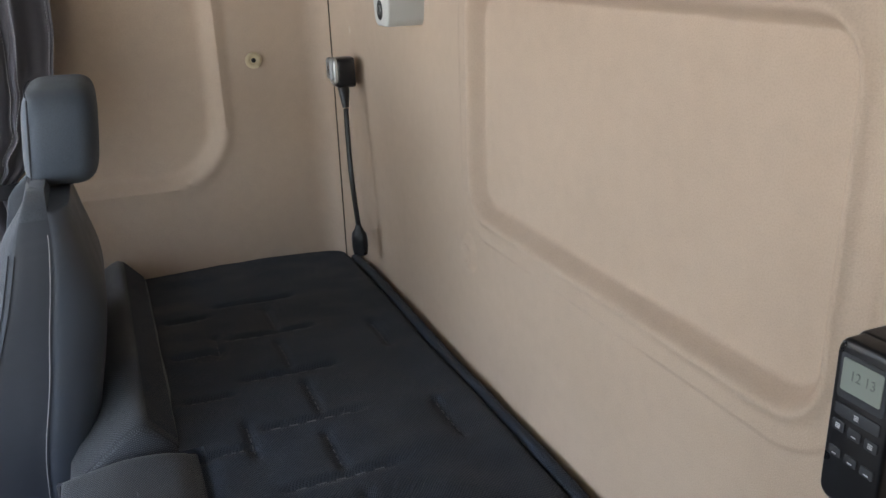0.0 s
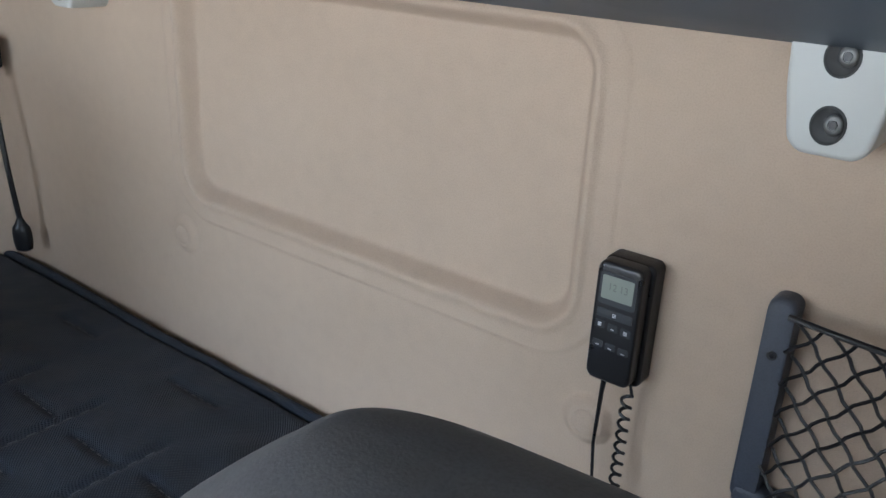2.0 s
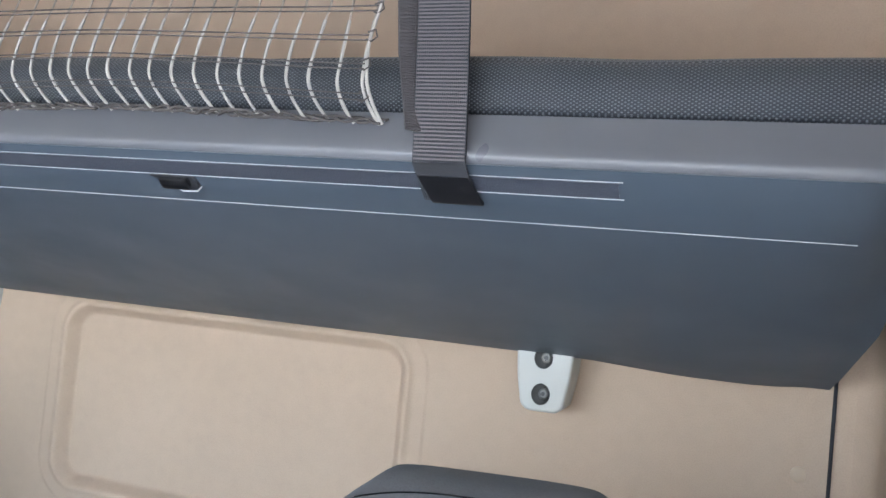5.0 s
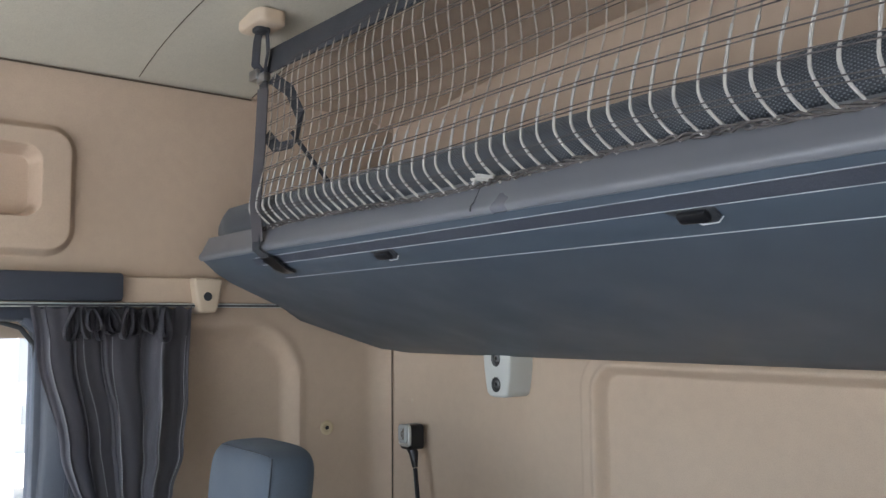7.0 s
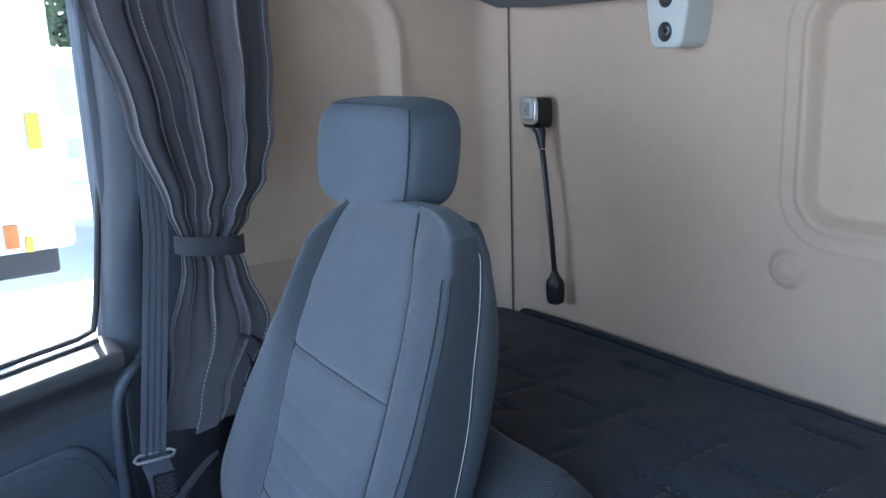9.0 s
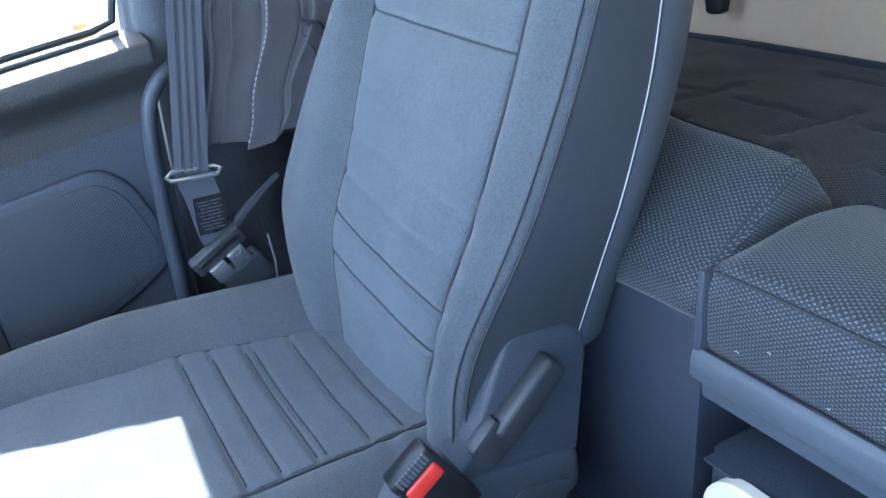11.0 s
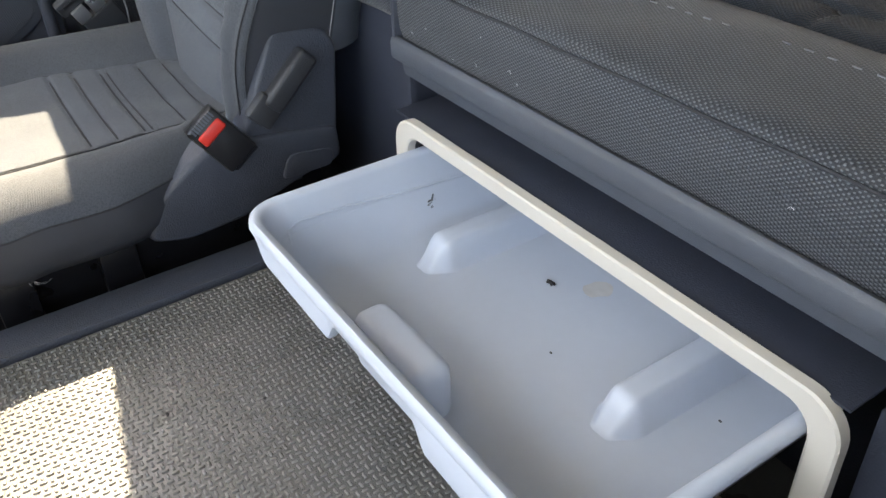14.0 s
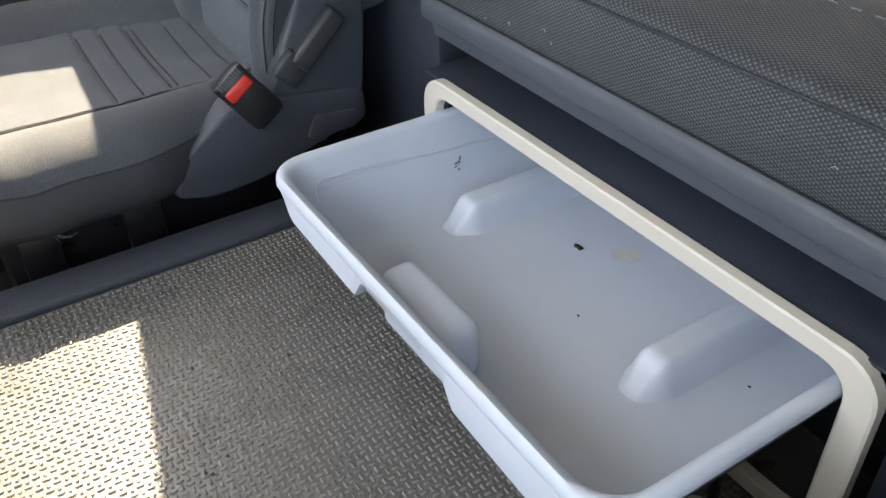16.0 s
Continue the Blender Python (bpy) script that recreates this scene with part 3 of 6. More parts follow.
for cx, cy, along, half in STITCHES:
    if cx > 1.05:
        continue
    n = 5
    for k in range(n):
        a = -half + 2 * half * (k + 0.15) / n
        b2 = a + 2 * half * 0.5 / n
        pts = [((cx + t, cy) if along == "x" else (cx, cy + t)) for t in (a, (a + b2) / 2, b2)]
        if any(y < bed_front(x) + 0.2 and x > -0.318 for x, y in pts) or any(y < -0.47 for x, y in pts):
            continue
        tube(bm, [(x, y, bed_top(x, y) + 0.0006) for x, y in pts], 0.0011, 4)
tagged(part("stitching", bm, GREY_STITCH, mattress, "grey broken stitching"), kind="stuff")
bm = B()
tube(bm, [(x, -0.0225 - 0.002 * math.sin(9 * x), 0.3155 + 0.002 * math.sin(6 * x) + 0.002 * noise.noise((x * 14, 0, 2))) for x in lin(-1.04, 0.975, 120)], 0.0105, 10)
part("piping", bm, BED, mattress, "black piped edge")

bm = B()
lint = random.Random(31)
for k in range(12):
    x, z = lint.uniform(-0.30, 0.62), lint.uniform(0.262, 0.316)
    a, n = lint.uniform(0, 6.28), lint.uniform(0.0008, 0.0030)
    tube(bm, [(x, -0.6654, z), (x + n * math.cos(a), -0.6656, z + n * math.sin(a)), (x + 1.7 * n * math.cos(a + 0.7), -0.6654, z + 1.7 * n * math.sin(a + 0.7))], 0.00028, 4)
tagged(part("lint", bm, STITCH, mattress, "pale specks of lint"), kind="stuff")

# bolster that lies along the narrow part of the bunk
bolster = thing("bolster_cushion", "black wedge-shaped bolster cushion on the front edge of the lower bunk", "cushion", (-0.7, -0.58, 0.2))
bm = B()
prof = [(-0.648, 0.262), (-0.657, 0.272), (-0.656, 0.292), (-0.640, 0.312), (-0.585, 0.356), (-0.562, 0.371), (-0.549, 0.375), (-0.538, 0.371), (-0.503, 0.331), (-0.497, 0.315), (-0.499, 0.262)]
rings = []
for x, s in [(-1.075, 0.9), (-1.07, 0.97), (-1.06, 1.0)] + [(x, 1.0) for x in lin(-1.03, -0.36, 24)] + [(-0.343, 0.985), (-0.333, 0.95), (-0.328, 0.88)]:
    rings.append([(x - 0.05 * (z - 0.2) * (x > -0.5), -0.575 + (y + 0.575) * s, 0.30 + (z - 0.30) * s + 0.002 * math.sin(30 * x) + 0.012 * step(-0.34, -0.55, x) * (z > 0.3)) for y, z in prof])
ring_faces(bm, rings, cap0=True, cap1=True)
part("cover", bm, BED_FLECK, bolster, angle=70)
bm = B()
grid(bm, lin(-1.055, -0.350, 30), lin(0, 1, 8), lambda x, v: Vector((x - 0.05 * (0.37 - 0.038 * v - 0.2) * (x > -0.5), -0.5375 + 0.036 * v, 0.3725 - 0.0415 * v + 0.002 * math.sin(30 * x) + 0.012 * step(-0.34, -0.55, x))))
part("rear_slope", bm, BED, bolster, "smooth black rear slope")
bm = B()
tube(bm, [(-0.337 - 0.05 * (z - 0.2), -0.575 + (y + 0.575) * 0.975, 0.30 + (z - 0.30) * 0.975) for y, z in prof], 0.0013, 5, loop=True)
part("seam", bm, DARK_STITCH, bolster, "dark sewn seam")

# ---- upper bunk ----
upper_bunk = thing("upper_bunk", "folded-down upper bunk with smooth blue-grey underside and strap slots", "bunk bed", (0, -0.3, 0.97))
# (y, z) from the rear bottom edge forward, round the front edge and up to the mattress
UNDER = [(-0.012, 0.985), (-0.030, 0.972), (-0.060, 0.972), (-0.12, 0.990), (-0.30, 1.053), (-0.46, 1.1135), (-0.512, 1.1358)]
FACE = [(-0.512, 1.1360), (-0.530, 1.1465), (-0.545, 1.155)]
bm = B()
front = UNDER + FACE[1:] + [(-0.566, 1.173), (-0.578, 1.183), (-0.583, 1.189), (-0.582, 1.195), (-0.576, 1.201), (-0.560, 1.232), (-0.540, 1.236), (-0.30, 1.236), (-0.012, 1.236)]
def bunk_ring(x):
    e = abs(x) / 1.055
    out = []
    for y, z in front:
        lift = 0.0
        if y < -0.45:
            y += 0.045 * step(0.93, 1.0, e)
            lift = 0.012 * step(0.93, 1.0, e)
        if z < 1.0:
            lift = 0.006 * step(0.90, 0.98, e) - 0.008 * step(0.66, 0.86, x)
        out.append((x if x < 0.3 else 0.3 + (x - 0.3) * interp(y, ((-0.58, 0.96), (-0.05, 0.90))), y, z + lift))
    return out
xs = [-1.057, -1.054, -1.045, -1.03, -1.01] + lin(-0.98, 0.98, 50) + [1.01, 1.03, 1.045, 1.054, 1.057]
ring_faces(bm, [bunk_ring(x) for x in xs], cap0=True, cap1=True)
part("body", bm, BUNK, upper_bunk, "smooth blue-grey vinyl body", angle=30)
bm = B()
def trim_ring(x):
    pts = [p for p in bunk_ring(x) if p[1] < -0.557 and p[2] > 1.180]
    return [(p[0], p[1] - 0.0022, p[2] + (0.0015 if k > len(pts) - 3 else -0.0008)) for k, p in enumerate(pts)]
trim_xs = [x for x in lin(-0.99, 0.99, 60)]
outer = [trim_ring(x) for x in trim_xs]
ring_faces(bm, [r + [(q[0], q[1] + 0.004, q[2]) for q in r[::-1]] for r in outer], cap0=True, cap1=True)
# front trim gets the colour with the windscreen's reflection painted in
part("front_trim", bm, BUNK_TRIM, upper_bunk, "satin blue-grey front edge trim, paled for the windscreen's reflection", angle=50)


# ---- passenger seat ----
seat = thing("passenger_seat", "grey cloth passenger seat with pleated insert and white piping", "seat", (-0.655, -0.95, -0.36))
PLEATS = ((-1.035, 0.0010), (-0.978, 0.006), (-0.946, 0.006), (-0.912, 0.006), (-0.903, 0.005), (-0.861, 0.004), (-0.827, 0.004))


def cushion_ring(y):
    q = min(1.0, max(0.0, (-1.185 - y) / 0.055))
    s = math.sqrt(max(0.0, 1 - q * q))
    q2 = min(1.0, max(0.0, (y + 0.80) / 0.05))
    pts = [(-0.440, 0.040), (-0.420, 0.046), (-0.408, 0.062), (-0.402, 0.085), (-0.407, 0.108), (-0.424, 0.126), (-0.450, 0.137), (-0.478, 0.141), (-0.500, 0.139), (-0.512, 0.1345), (-0.517, 0.1312), (-0.522, 0.133)]
    for k in range(1, 25):
        x = -0.522 - 0.29 * k / 25
        pts.append((x, 0.133 - 0.006 * math.sin(math.pi * k / 25)))
    pts += [(-0.812, 0.133), (-0.818, 0.128), (-0.824, 0.135), (-0.845, 0.146), (-0.872, 0.150), (-0.895, 0.143), (-0.912, 0.122), (-0.917, 0.095), (-0.908, 0.06), (-0.890, 0.042)]
    out = []
    r = min(1.0, max(0.0, (-1.120 - y) / 0.120))
    pull = 0.075 * (1 - math.sqrt(max(0.0, 1 - r * r)))
    side = smooth_interp(y, ((-1.24, -0.407), (-1.0, -0.407), (-0.86, -0.446), (-0.74, -0.452)))
    far = smooth_interp(y, ((-1.24, -0.800), (-1.0, -0.790), (-0.82, -0.752), (-0.74, -0.745)))
    outer = smooth_interp(y, ((-1.24, -0.865), (-1.0, -0.905), (-0.74, -0.880)))
    table = ((-0.917, outer), (-0.818, far), (-0.517, -0.516), (-0.402, side))
    for x, z in pts:
        if x < -0.80:
            z += 0.014 * step(-0.82, -0.86, x) * step(0.05, 0.10, z)
        xx = interp(x, table)
        if -0.813 < x < -0.521:
            for p, deep in PLEATS:
                z -= 0.40 * deep * gauss(y - p + 0.02 * (xx + 0.66), 0.0038)
            z -= 0.006 * gauss(y + 1.205, 0.006)
        z += 0.0022 * noise.noise((x * 16, y * 16, 1.0)) + (0.003 * math.sin(y * 70) * step(-0.50, -0.41, x) * step(-1.05, -1.12, y))
        z += 0.0022 * math.sin(y * 210 + 60 * x) * step(-0.53, -0.49, x) * step(-0.46, -0.49, x) * step(-0.90, -0.86, y)
        low = 0.085
        zz = low + (z - low) * (0.25 + 0.75 * s) + 0.022 * r * r * (z < 0.07)
        xx = -0.645 + (xx + 0.645) * (1 - pull / 0.24)
        out.append((xx, y, zz - 0.01 * q2))
    return out


ys = [-1.240, -1.2395, -1.238, -1.235, -1.231, -1.226, -1.220, -1.212, -1.206, -1.202, -1.195] + lin(-1.187, -0.745, 170)
bm = B()
ring_faces(bm, [cushion_ring(y) for y in ys], cap0=True, cap1=True)
cushion = part("cushion", bm, SEAT, seat, "grey cloth seat cushion", angle=70)
bm = B()
n0, n1 = 11, 37
ring_faces(bm, [[(x, y, z + 0.0012) for x, y, z in cushion_ring(y)[n0:n1]] for y in ys[9:]], closed_ring=False)
part("insert", bm, SEAT_INSERT, cushion, "paler pleated cloth insert", angle=70)
for k in (10, 37):
    bm = B()
    tube(bm, [tuple(Vector(cushion_ring(y)[k]) + Vector((0, 0, 0.0022))) for y in ys[6::2]], 0.0011, 5)
    part("seam", bm, DARK_STITCH, cushion, "dark sewn seam")
bm = B()
tube(bm, [tuple(Vector(cushion_ring(y)[4]) + Vector((0.0010, 0, 0))) for y in ys[8:118:2]], 0.0013, 5)
part("seam", bm, DARK_STITCH, cushion, "dark sewn seam")

bm = B()
ring_faces(bm, [[(x + 0.0012 * (k > 0), y - 0.0008 * (y < -1.2), z) for k, (x, y, z) in enumerate(cushion_ring(y)[:5])] for y in ys[5:120]], closed_ring=False)
part("side_skirt", bm, SIDE_VINYL, cushion, "dark slate vinyl lower side", angle=70)
ring_at = [(y, cushion_ring(y)) for y in ys[12:]]
for p, deep in PLEATS[1:]:
    bm = B()
    pts = []
    for k in range(n0 + 1, n1 - 1, 2):
        xx = ring_at[60][1][k][0]
        y, ring = min(ring_at, key=lambda r: abs(r[0] - (p - 0.02 * (r[1][k][0] + 0.66))))
        pts.append((ring[k][0], p - 0.02 * (ring[k][0] + 0.66), ring[k][2] + 0.0016))
    tube(bm, pts, 0.0006 + 0.12 * deep, 5)
    part("pleat_seam", bm, DARK_STITCH, cushion)

FRONT_Y_OF_Z = ((0.10, -0.807), (0.16, -0.805), (0.215, -0.804), (0.26, -0.797), (0.30, -0.782), (0.36, -0.759), (0.42, -0.736), (0.48, -0.714), (0.55, -0.689), (0.61, -0.672), (0.666, -0.658), (0.705, -0.645))
REAR_Y_OF_Z = ((0.10, -0.70), (0.22, -0.692), (0.306, -0.684), (0.357, -0.674), (0.427, -0.657), (0.527, -0.640), (0.60, -0.626), (0.65, -0.620), (0.69, -0.620), (0.706, -0.622))
NEAR_X = ((0.10, -0.452), (0.20, -0.444), (0.27, -0.424), (0.35, -0.404), (0.45, -0.398), (0.60, -0.403), (0.65, -0.409), (0.675, -0.418), (0.69, -0.432), (0.698, -0.448), (0.706, -0.480))
FAR_X = ((0.10, -0.80), (0.17, -0.875), (0.235, -0.915), (0.30, -0.918), (0.40, -0.880), (0.48, -0.822), (0.57, -0.762), (0.65, -0.726), (0.68, -0.708), (0.695, -0.69), (0.706, -0.65))
SEAM_X = ((0.10, -0.530), (0.16, -0.520), (0.25, -0.495), (0.35, -0.483), (0.45, -0.482), (0.60, -0.488), (0.68, -0.500), (0.71, -0.505))
FAR_SEAM_X = ((0.10, -0.720), (0.30, -0.735), (0.50, -0.752), (0.60, -0.740), (0.71, -0.690))
BACK_PLEATS = ((0.218, 0.0035), (0.262, 0.003), (0.303, 0.002), (0.345, 0.0015), (0.392, 0.001))


def spline(pts, n):
    """Smooth curve through the points, n steps to each stretch."""
    pts = [Vector(p) for p in pts]
    ext = [2 * pts[0] - pts[1]] + pts + [2 * pts[-1] - pts[-2]]
    out = []
    for a, b, c, d in zip(ext, ext[1:], ext[2:], ext[3:]):
        for k in range(n):
            t = k / n
            out.append(0.5 * (2 * b + (c - a) * t + (2 * a - 5 * b + 4 * c - d) * t * t + (3 * b - a - 3 * c + d) * t ** 3))
    return out + [pts[-1]]


def back_sections(z):
    def eased(table):
        return sum(interp(z + d, table) * w for d, w in ((-0.036, 0.1), (-0.018, 0.2), (0.0, 0.4), (0.018, 0.2), (0.036, 0.1)))
    soft = z < 0.63
    f, r, xn, xo = [(eased(t) if soft else interp(z, t)) for t in (FRONT_Y_OF_Z, REAR_Y_OF_Z, NEAR_X, FAR_X)]
    fade = step(0.705, 0.63, z)
    xs = min(smooth_interp(z, SEAM_X), xn - 0.02)
    xf = max(smooth_interp(z, FAR_SEAM_X), xo + 0.02)
    d = r - f
    bulge = 0.025 * fade * (0.75 + 0.25 * step(0.12, 0.36, z))
    wr = 0.0011 * math.sin(z * 150 + 1.2 * math.sin(z * 41)) * step(0.20, 0.25, z) * step(0.46, 0.34, z)
    near = spline([(xn - 0.001, r), (xn, f + 0.5 * d), (xn - 0.002, f - 0.1 * bulge), (xn - 0.016, f - 0.62 * bulge), ((xn + xs) / 2, f - bulge + wr), (xs + 0.012, f - 0.25 * bulge), (xs, f + 0.004)], 6)
    mid = spline([(xs, f + 0.004), (xs - 0.02, f - 0.001), ((xs + xf) / 2, f - 0.003), (xf + 0.02, f - 0.001), (xf, f + 0.006)], 7)
    w = xf - xo
    far = spline([(xf, f + 0.006), (xf - 0.22 * w, f - 0.9 * bulge), (xf - 0.55 * w, f - 1.25 * bulge + 0.05 * w), (xf - 0.85 * w, f + 0.10 * d), (xo, f + 0.45 * d), (xo + 0.01, r)], 6)
    out = []
    for sec in (near, mid, far):
        pts = []
        for q, p in enumerate(sec):
            y = p.y + 0.0015 * noise.noise((p.x * 22, z * 14, 7.0))
            if sec is mid:
                for pz, deep in BACK_PLEATS:
                    y += min(1.0, q / 3, (len(sec) - 1 - q) / 3) * deep * gauss(z - pz + 0.10 * (p.x + 0.585), 0.0036)
                y += min(1.0, q / 3, (len(sec) - 1 - q) / 3) * 0.006 * gauss(z - 0.470 + 0.04 * (p.x + 0.620), 0.0048)
            pts.append((p.x, y, z))
        out.append(pts)
    return out


def back_closed(z):
    near, mid, far = back_sections(z)
    ring = near + mid[1:] + far[1:]
    a, b = Vector(far[-1]), Vector(near[0])
    return ring + [tuple(a.lerp(b, t)) for t in (0.2, 0.4, 0.6, 0.8)]


zs = lin(0.10, 0.66, 170) + [0.668, 0.676, 0.684, 0.690, 0.696, 0.701, 0.7045]
bm = B()
ring_faces(bm, [back_closed(z) for z in zs], cap0=True, cap1=True)
backrest = part("backrest", bm, SEAT, seat, "grey cloth backrest with side bolsters", angle=70)
bm = B()
ring_faces(bm, [[(x, y - 0.0012, z) for x, y, z in back_sections(z)[1]] for z in zs[:-1]], closed_ring=False)
part("insert", bm, SEAT_INSERT, backrest, "paler cloth insert with faint pleats", angle=70)
bm = B()
ring_faces(bm, [[(x + 0.0012, y - 0.0003, z) for x, y, z in back_sections(z)[0][:13]] for z in zs[:-5]], closed_ring=False)
part("side_panel", bm, SIDE_VINYL, backrest, "dark slate vinyl side panel", angle=70)
for pz, deep in BACK_PLEATS[:2] + ((0.470, 0.006),):
    bm = B()
    lean = 0.04 if pz > 0.45 else 0.10
    pts = []
    for k in range(2, 27, 2):
        x = back_sections(pz)[1][k][0]
        z = pz - lean * (x + (0.620 if pz > 0.45 else 0.585))
        pts.append((x, back_sections(z)[1][k][1] - 0.0022, z))
    tube(bm, pts, 0.0005 + 0.12 * deep, 5)
    part("pleat_seam", bm, DARK_STITCH, backrest)
for k in (0, -1):
    bm = B()
    tube(bm, [tuple(Vector(back_sections(z)[1][k]) + Vector((0, -0.0022, 0))) for z in zs[::3]], 0.0017, 5)
    part("seam", bm, DARK_STITCH, backrest, "dark sewn seam")
for k, dy in ((15, 0.0), (12, 0.0)):
    bm = B()
    tube(bm, [tuple(Vector(back_sections(z)[0][k]) + Vector((0.0024 if k == 12 else 0.0010, dy - (0.0004 if k == 12 else 0.0010), 0))) for z in zs[14:-14:3]], 0.0010, 5)
    part("twin_stitch", bm, DARK_STITCH, backrest, "dark twin stitching")
bm = B()
tube(bm, [tuple(Vector(back_sections(z)[0][0]) + Vector((0.0016, -0.004, 0))) for z in zs[8:-8:2]], 0.0006, 6)
part("piping", bm, STITCH, backrest, "thin white piping")
# smooth rear shell
bm = B()
def shell_ring(z):
    near, mid, far = back_sections(z)
    a, b = Vector(near[0]), Vector(far[-1])
    out = [tuple(a + (b - a) * t + Vector((0, 0.074 * (0.35 + 0.65 * step(0.69, 0.50, z)) * (1 - abs(2 * t - 1) ** 7.0) ** 0.6 + 0.002, 0))) for t in [0.5 - 0.5 * math.cos(math.pi * k / 30) for k in range(31)]]
    return out + [(b.x + 0.01, b.y - 0.02, z), (a.x - 0.01, a.y - 0.02, z)]
ring_faces(bm, [shell_ring(z) for z in zs[32:-4]], cap0=True, cap1=True)
part("rear_shell", bm, VINYL, backrest, "blue-grey vinyl rear shell", angle=60)

# head restraint
def pillow(bm, x0, x1, y0, y1, z0, z1, p=4.0, n=28, rows=22, puff=0.0):
    cx, cy, cz = (x0 + x1) / 2, (y0 + y1) / 2, (z0 + z1) / 2
    rings = []
    for i in range(rows + 1):
        t = -math.pi / 2 + math.pi * i / rows
        ct, st = abs(math.cos(t)) ** (2 / p), math.copysign(abs(math.sin(t)) ** (2 / p), math.sin(t))
        ring = []
        for k in range(n):
            u = 2 * math.pi * k / n
            cu, su = math.copysign(abs(math.cos(u)) ** (2 / p), math.cos(u)), math.copysign(abs(math.sin(u)) ** (2 / p), math.sin(u))
            ring.append((cx + (x1 - x0) / 2 * ct * cu, cy + (y1 - y0) / 2 * ct * su - puff * st * st, cz + (z1 - z0) / 2 * st))
        rings.append(ring)
    return ring_faces(bm, rings, cap0=True, cap1=True)


bm = B()
pillow(bm, -0.790, -0.534, -0.656, -0.546, 0.680, 0.832, 4.5, n=44, rows=28)
for v in bm.verts:
    v.co.x += (0.654 + v.co.x) * (0.08 * math.sin(math.pi * (v.co.z - 0.688) / 0.15) - 0.05)
    v.co.y += 0.12 * (v.co.z - 0.69)
head = part("head_restraint", bm, HEAD_CLOTH, seat, "rounded slate blue cloth head restraint", angle=70)
bm = B()
tube(bm, [(-0.5445 + 0.006 * math.sin(math.pi * (z - 0.688) / 0.15), -0.643 + 0.12 * (z - 0.69), z) for z in lin(0.705, 0.82, 12)], 0.0014, 5)
part("seam", bm, DARK_STITCH, head, "dark sewn seam")
bm = B()
tube(bm, [(x, -0.628 - 0.006 * (1 - ((x + 0.66) / 0.115) ** 2), 0.8215 + 0.004 * (1 - ((x + 0.66) / 0.115) ** 4)) for x in lin(-0.740, -0.552, 24)], 0.0010, 5)
part("seam", bm, DARK_STITCH, head, "dark sewn seam")
for x in (-0.71, -0.60):
    bm = B()
    tube(bm, [(x, -0.63, 0.64), (x, -0.628, 0.70)], 0.006, 10)
    part("post", bm, CHROME, head)

# recliner cover, lever, shroud, base
def plate(bm, poly, x0, x1, r=0.006):
    """A plate with a (y, z) outline between two x."""
    m = Matrix(((0, 0, 1, x0), (1, 0, 0, 0), (0, 1, 0, 0), (0, 0, 0, 1)))
    return slab(bm, rounded(poly, 0.012), x1 - x0, r, m)


def rounded(poly, r, n=4):
    out = []
    for i, p in enumerate(poly):
        p = Vector(p)
        a, b = Vector(poly[i - 1]) - p, Vector(poly[(i + 1) % len(poly)]) - p
        ra = min(r, a.length * 0.45, b.length * 0.45)
        s, e = p + a.normalized() * ra, p + b.normalized() * ra
        for k in range(n + 1):
            t = k / n
            out.append(tuple((1 - t) ** 2 * s + 2 * t * (1 - t) * p + t * t * e))
    return out


bm = B()
plate(bm, [(-0.825, 0.132), (-0.800, 0.195), (-0.772, 0.258), (-0.706, 0.246), (-0.690, 0.222), (-0.702, 0.104)], -0.475, -0.428)
part("recliner_cover", bm, GREY, seat, "blue-grey plastic recliner cover")
bm = B()
m = Matrix.Translation((-0.428, -0.764, 0.192)) @ Matrix.Rotation(radians(-46), 4, "X")
box(bm, -0.004, 0.017, -0.0140, 0.0140, -0.036, 0.044, 0.006, 3, m)
box(bm, -0.004, 0.013, -0.021, 0.0155, -0.060, -0.024, 0.005, 2, m)
part("recliner_lever", bm, DARK, seat, "black plastic recliner lever")
bm = B()
plate(bm, [(-0.964, 0.040), (-0.948, 0.086), (-0.892, 0.128), (-0.860, 0.137), (-0.815, 0.136), (-0.703, 0.118), (-0.700, 0.072), (-0.748, 0.064), (-0.846, 0.030), (-0.92, 0.026)], -0.475, -0.423, 0.008)
part("side_shroud", bm, GREY, seat, "blue-grey plastic side shroud")
bm = B()
plate(bm, [(-0.79, 0.066), (-0.715, 0.066), (-0.712, 0.090), (-0.775, 0.100)], -0.430, -0.4215, 0.003)
part("shroud_panel", bm, GREY, seat)
bm = B()
box(bm, -0.88, -0.46, -1.14, -0.70, -0.355, -0.09, 0.02)
box(bm, -0.86, -0.48, -1.16, -0.70, -0.09, 0.045, 0.02)
part("pedestal", bm, BLACK, seat, "black seat pedestal")
for y in (-1.10, -0.98):
    bm = B()
    box(bm, -0.47, -0.445, y - 0.055, y + 0.02, -0.055, -0.035, 0.003)
    box(bm, -0.468, -0.452, y - 0.04, y + 0.005, -0.035, 0.03, 0.003)
    part("slide_rail", bm, BLACK, seat)
bm = B()
for k in range(4):
    tube(bm, [(-0.432 + 0.002 * k, -1.102, 0.046), (-0.429, -1.100 + 0.005 * k, 0.038 - 0.002 * k), (-0.427 + 0.001 * k, -1.098 + 0.007 * k, 0.033 + 0.002 * k)], 0.00022, 4)
part("loose_threads", bm, HANDLE_GREY, cushion, "frayed white threads")

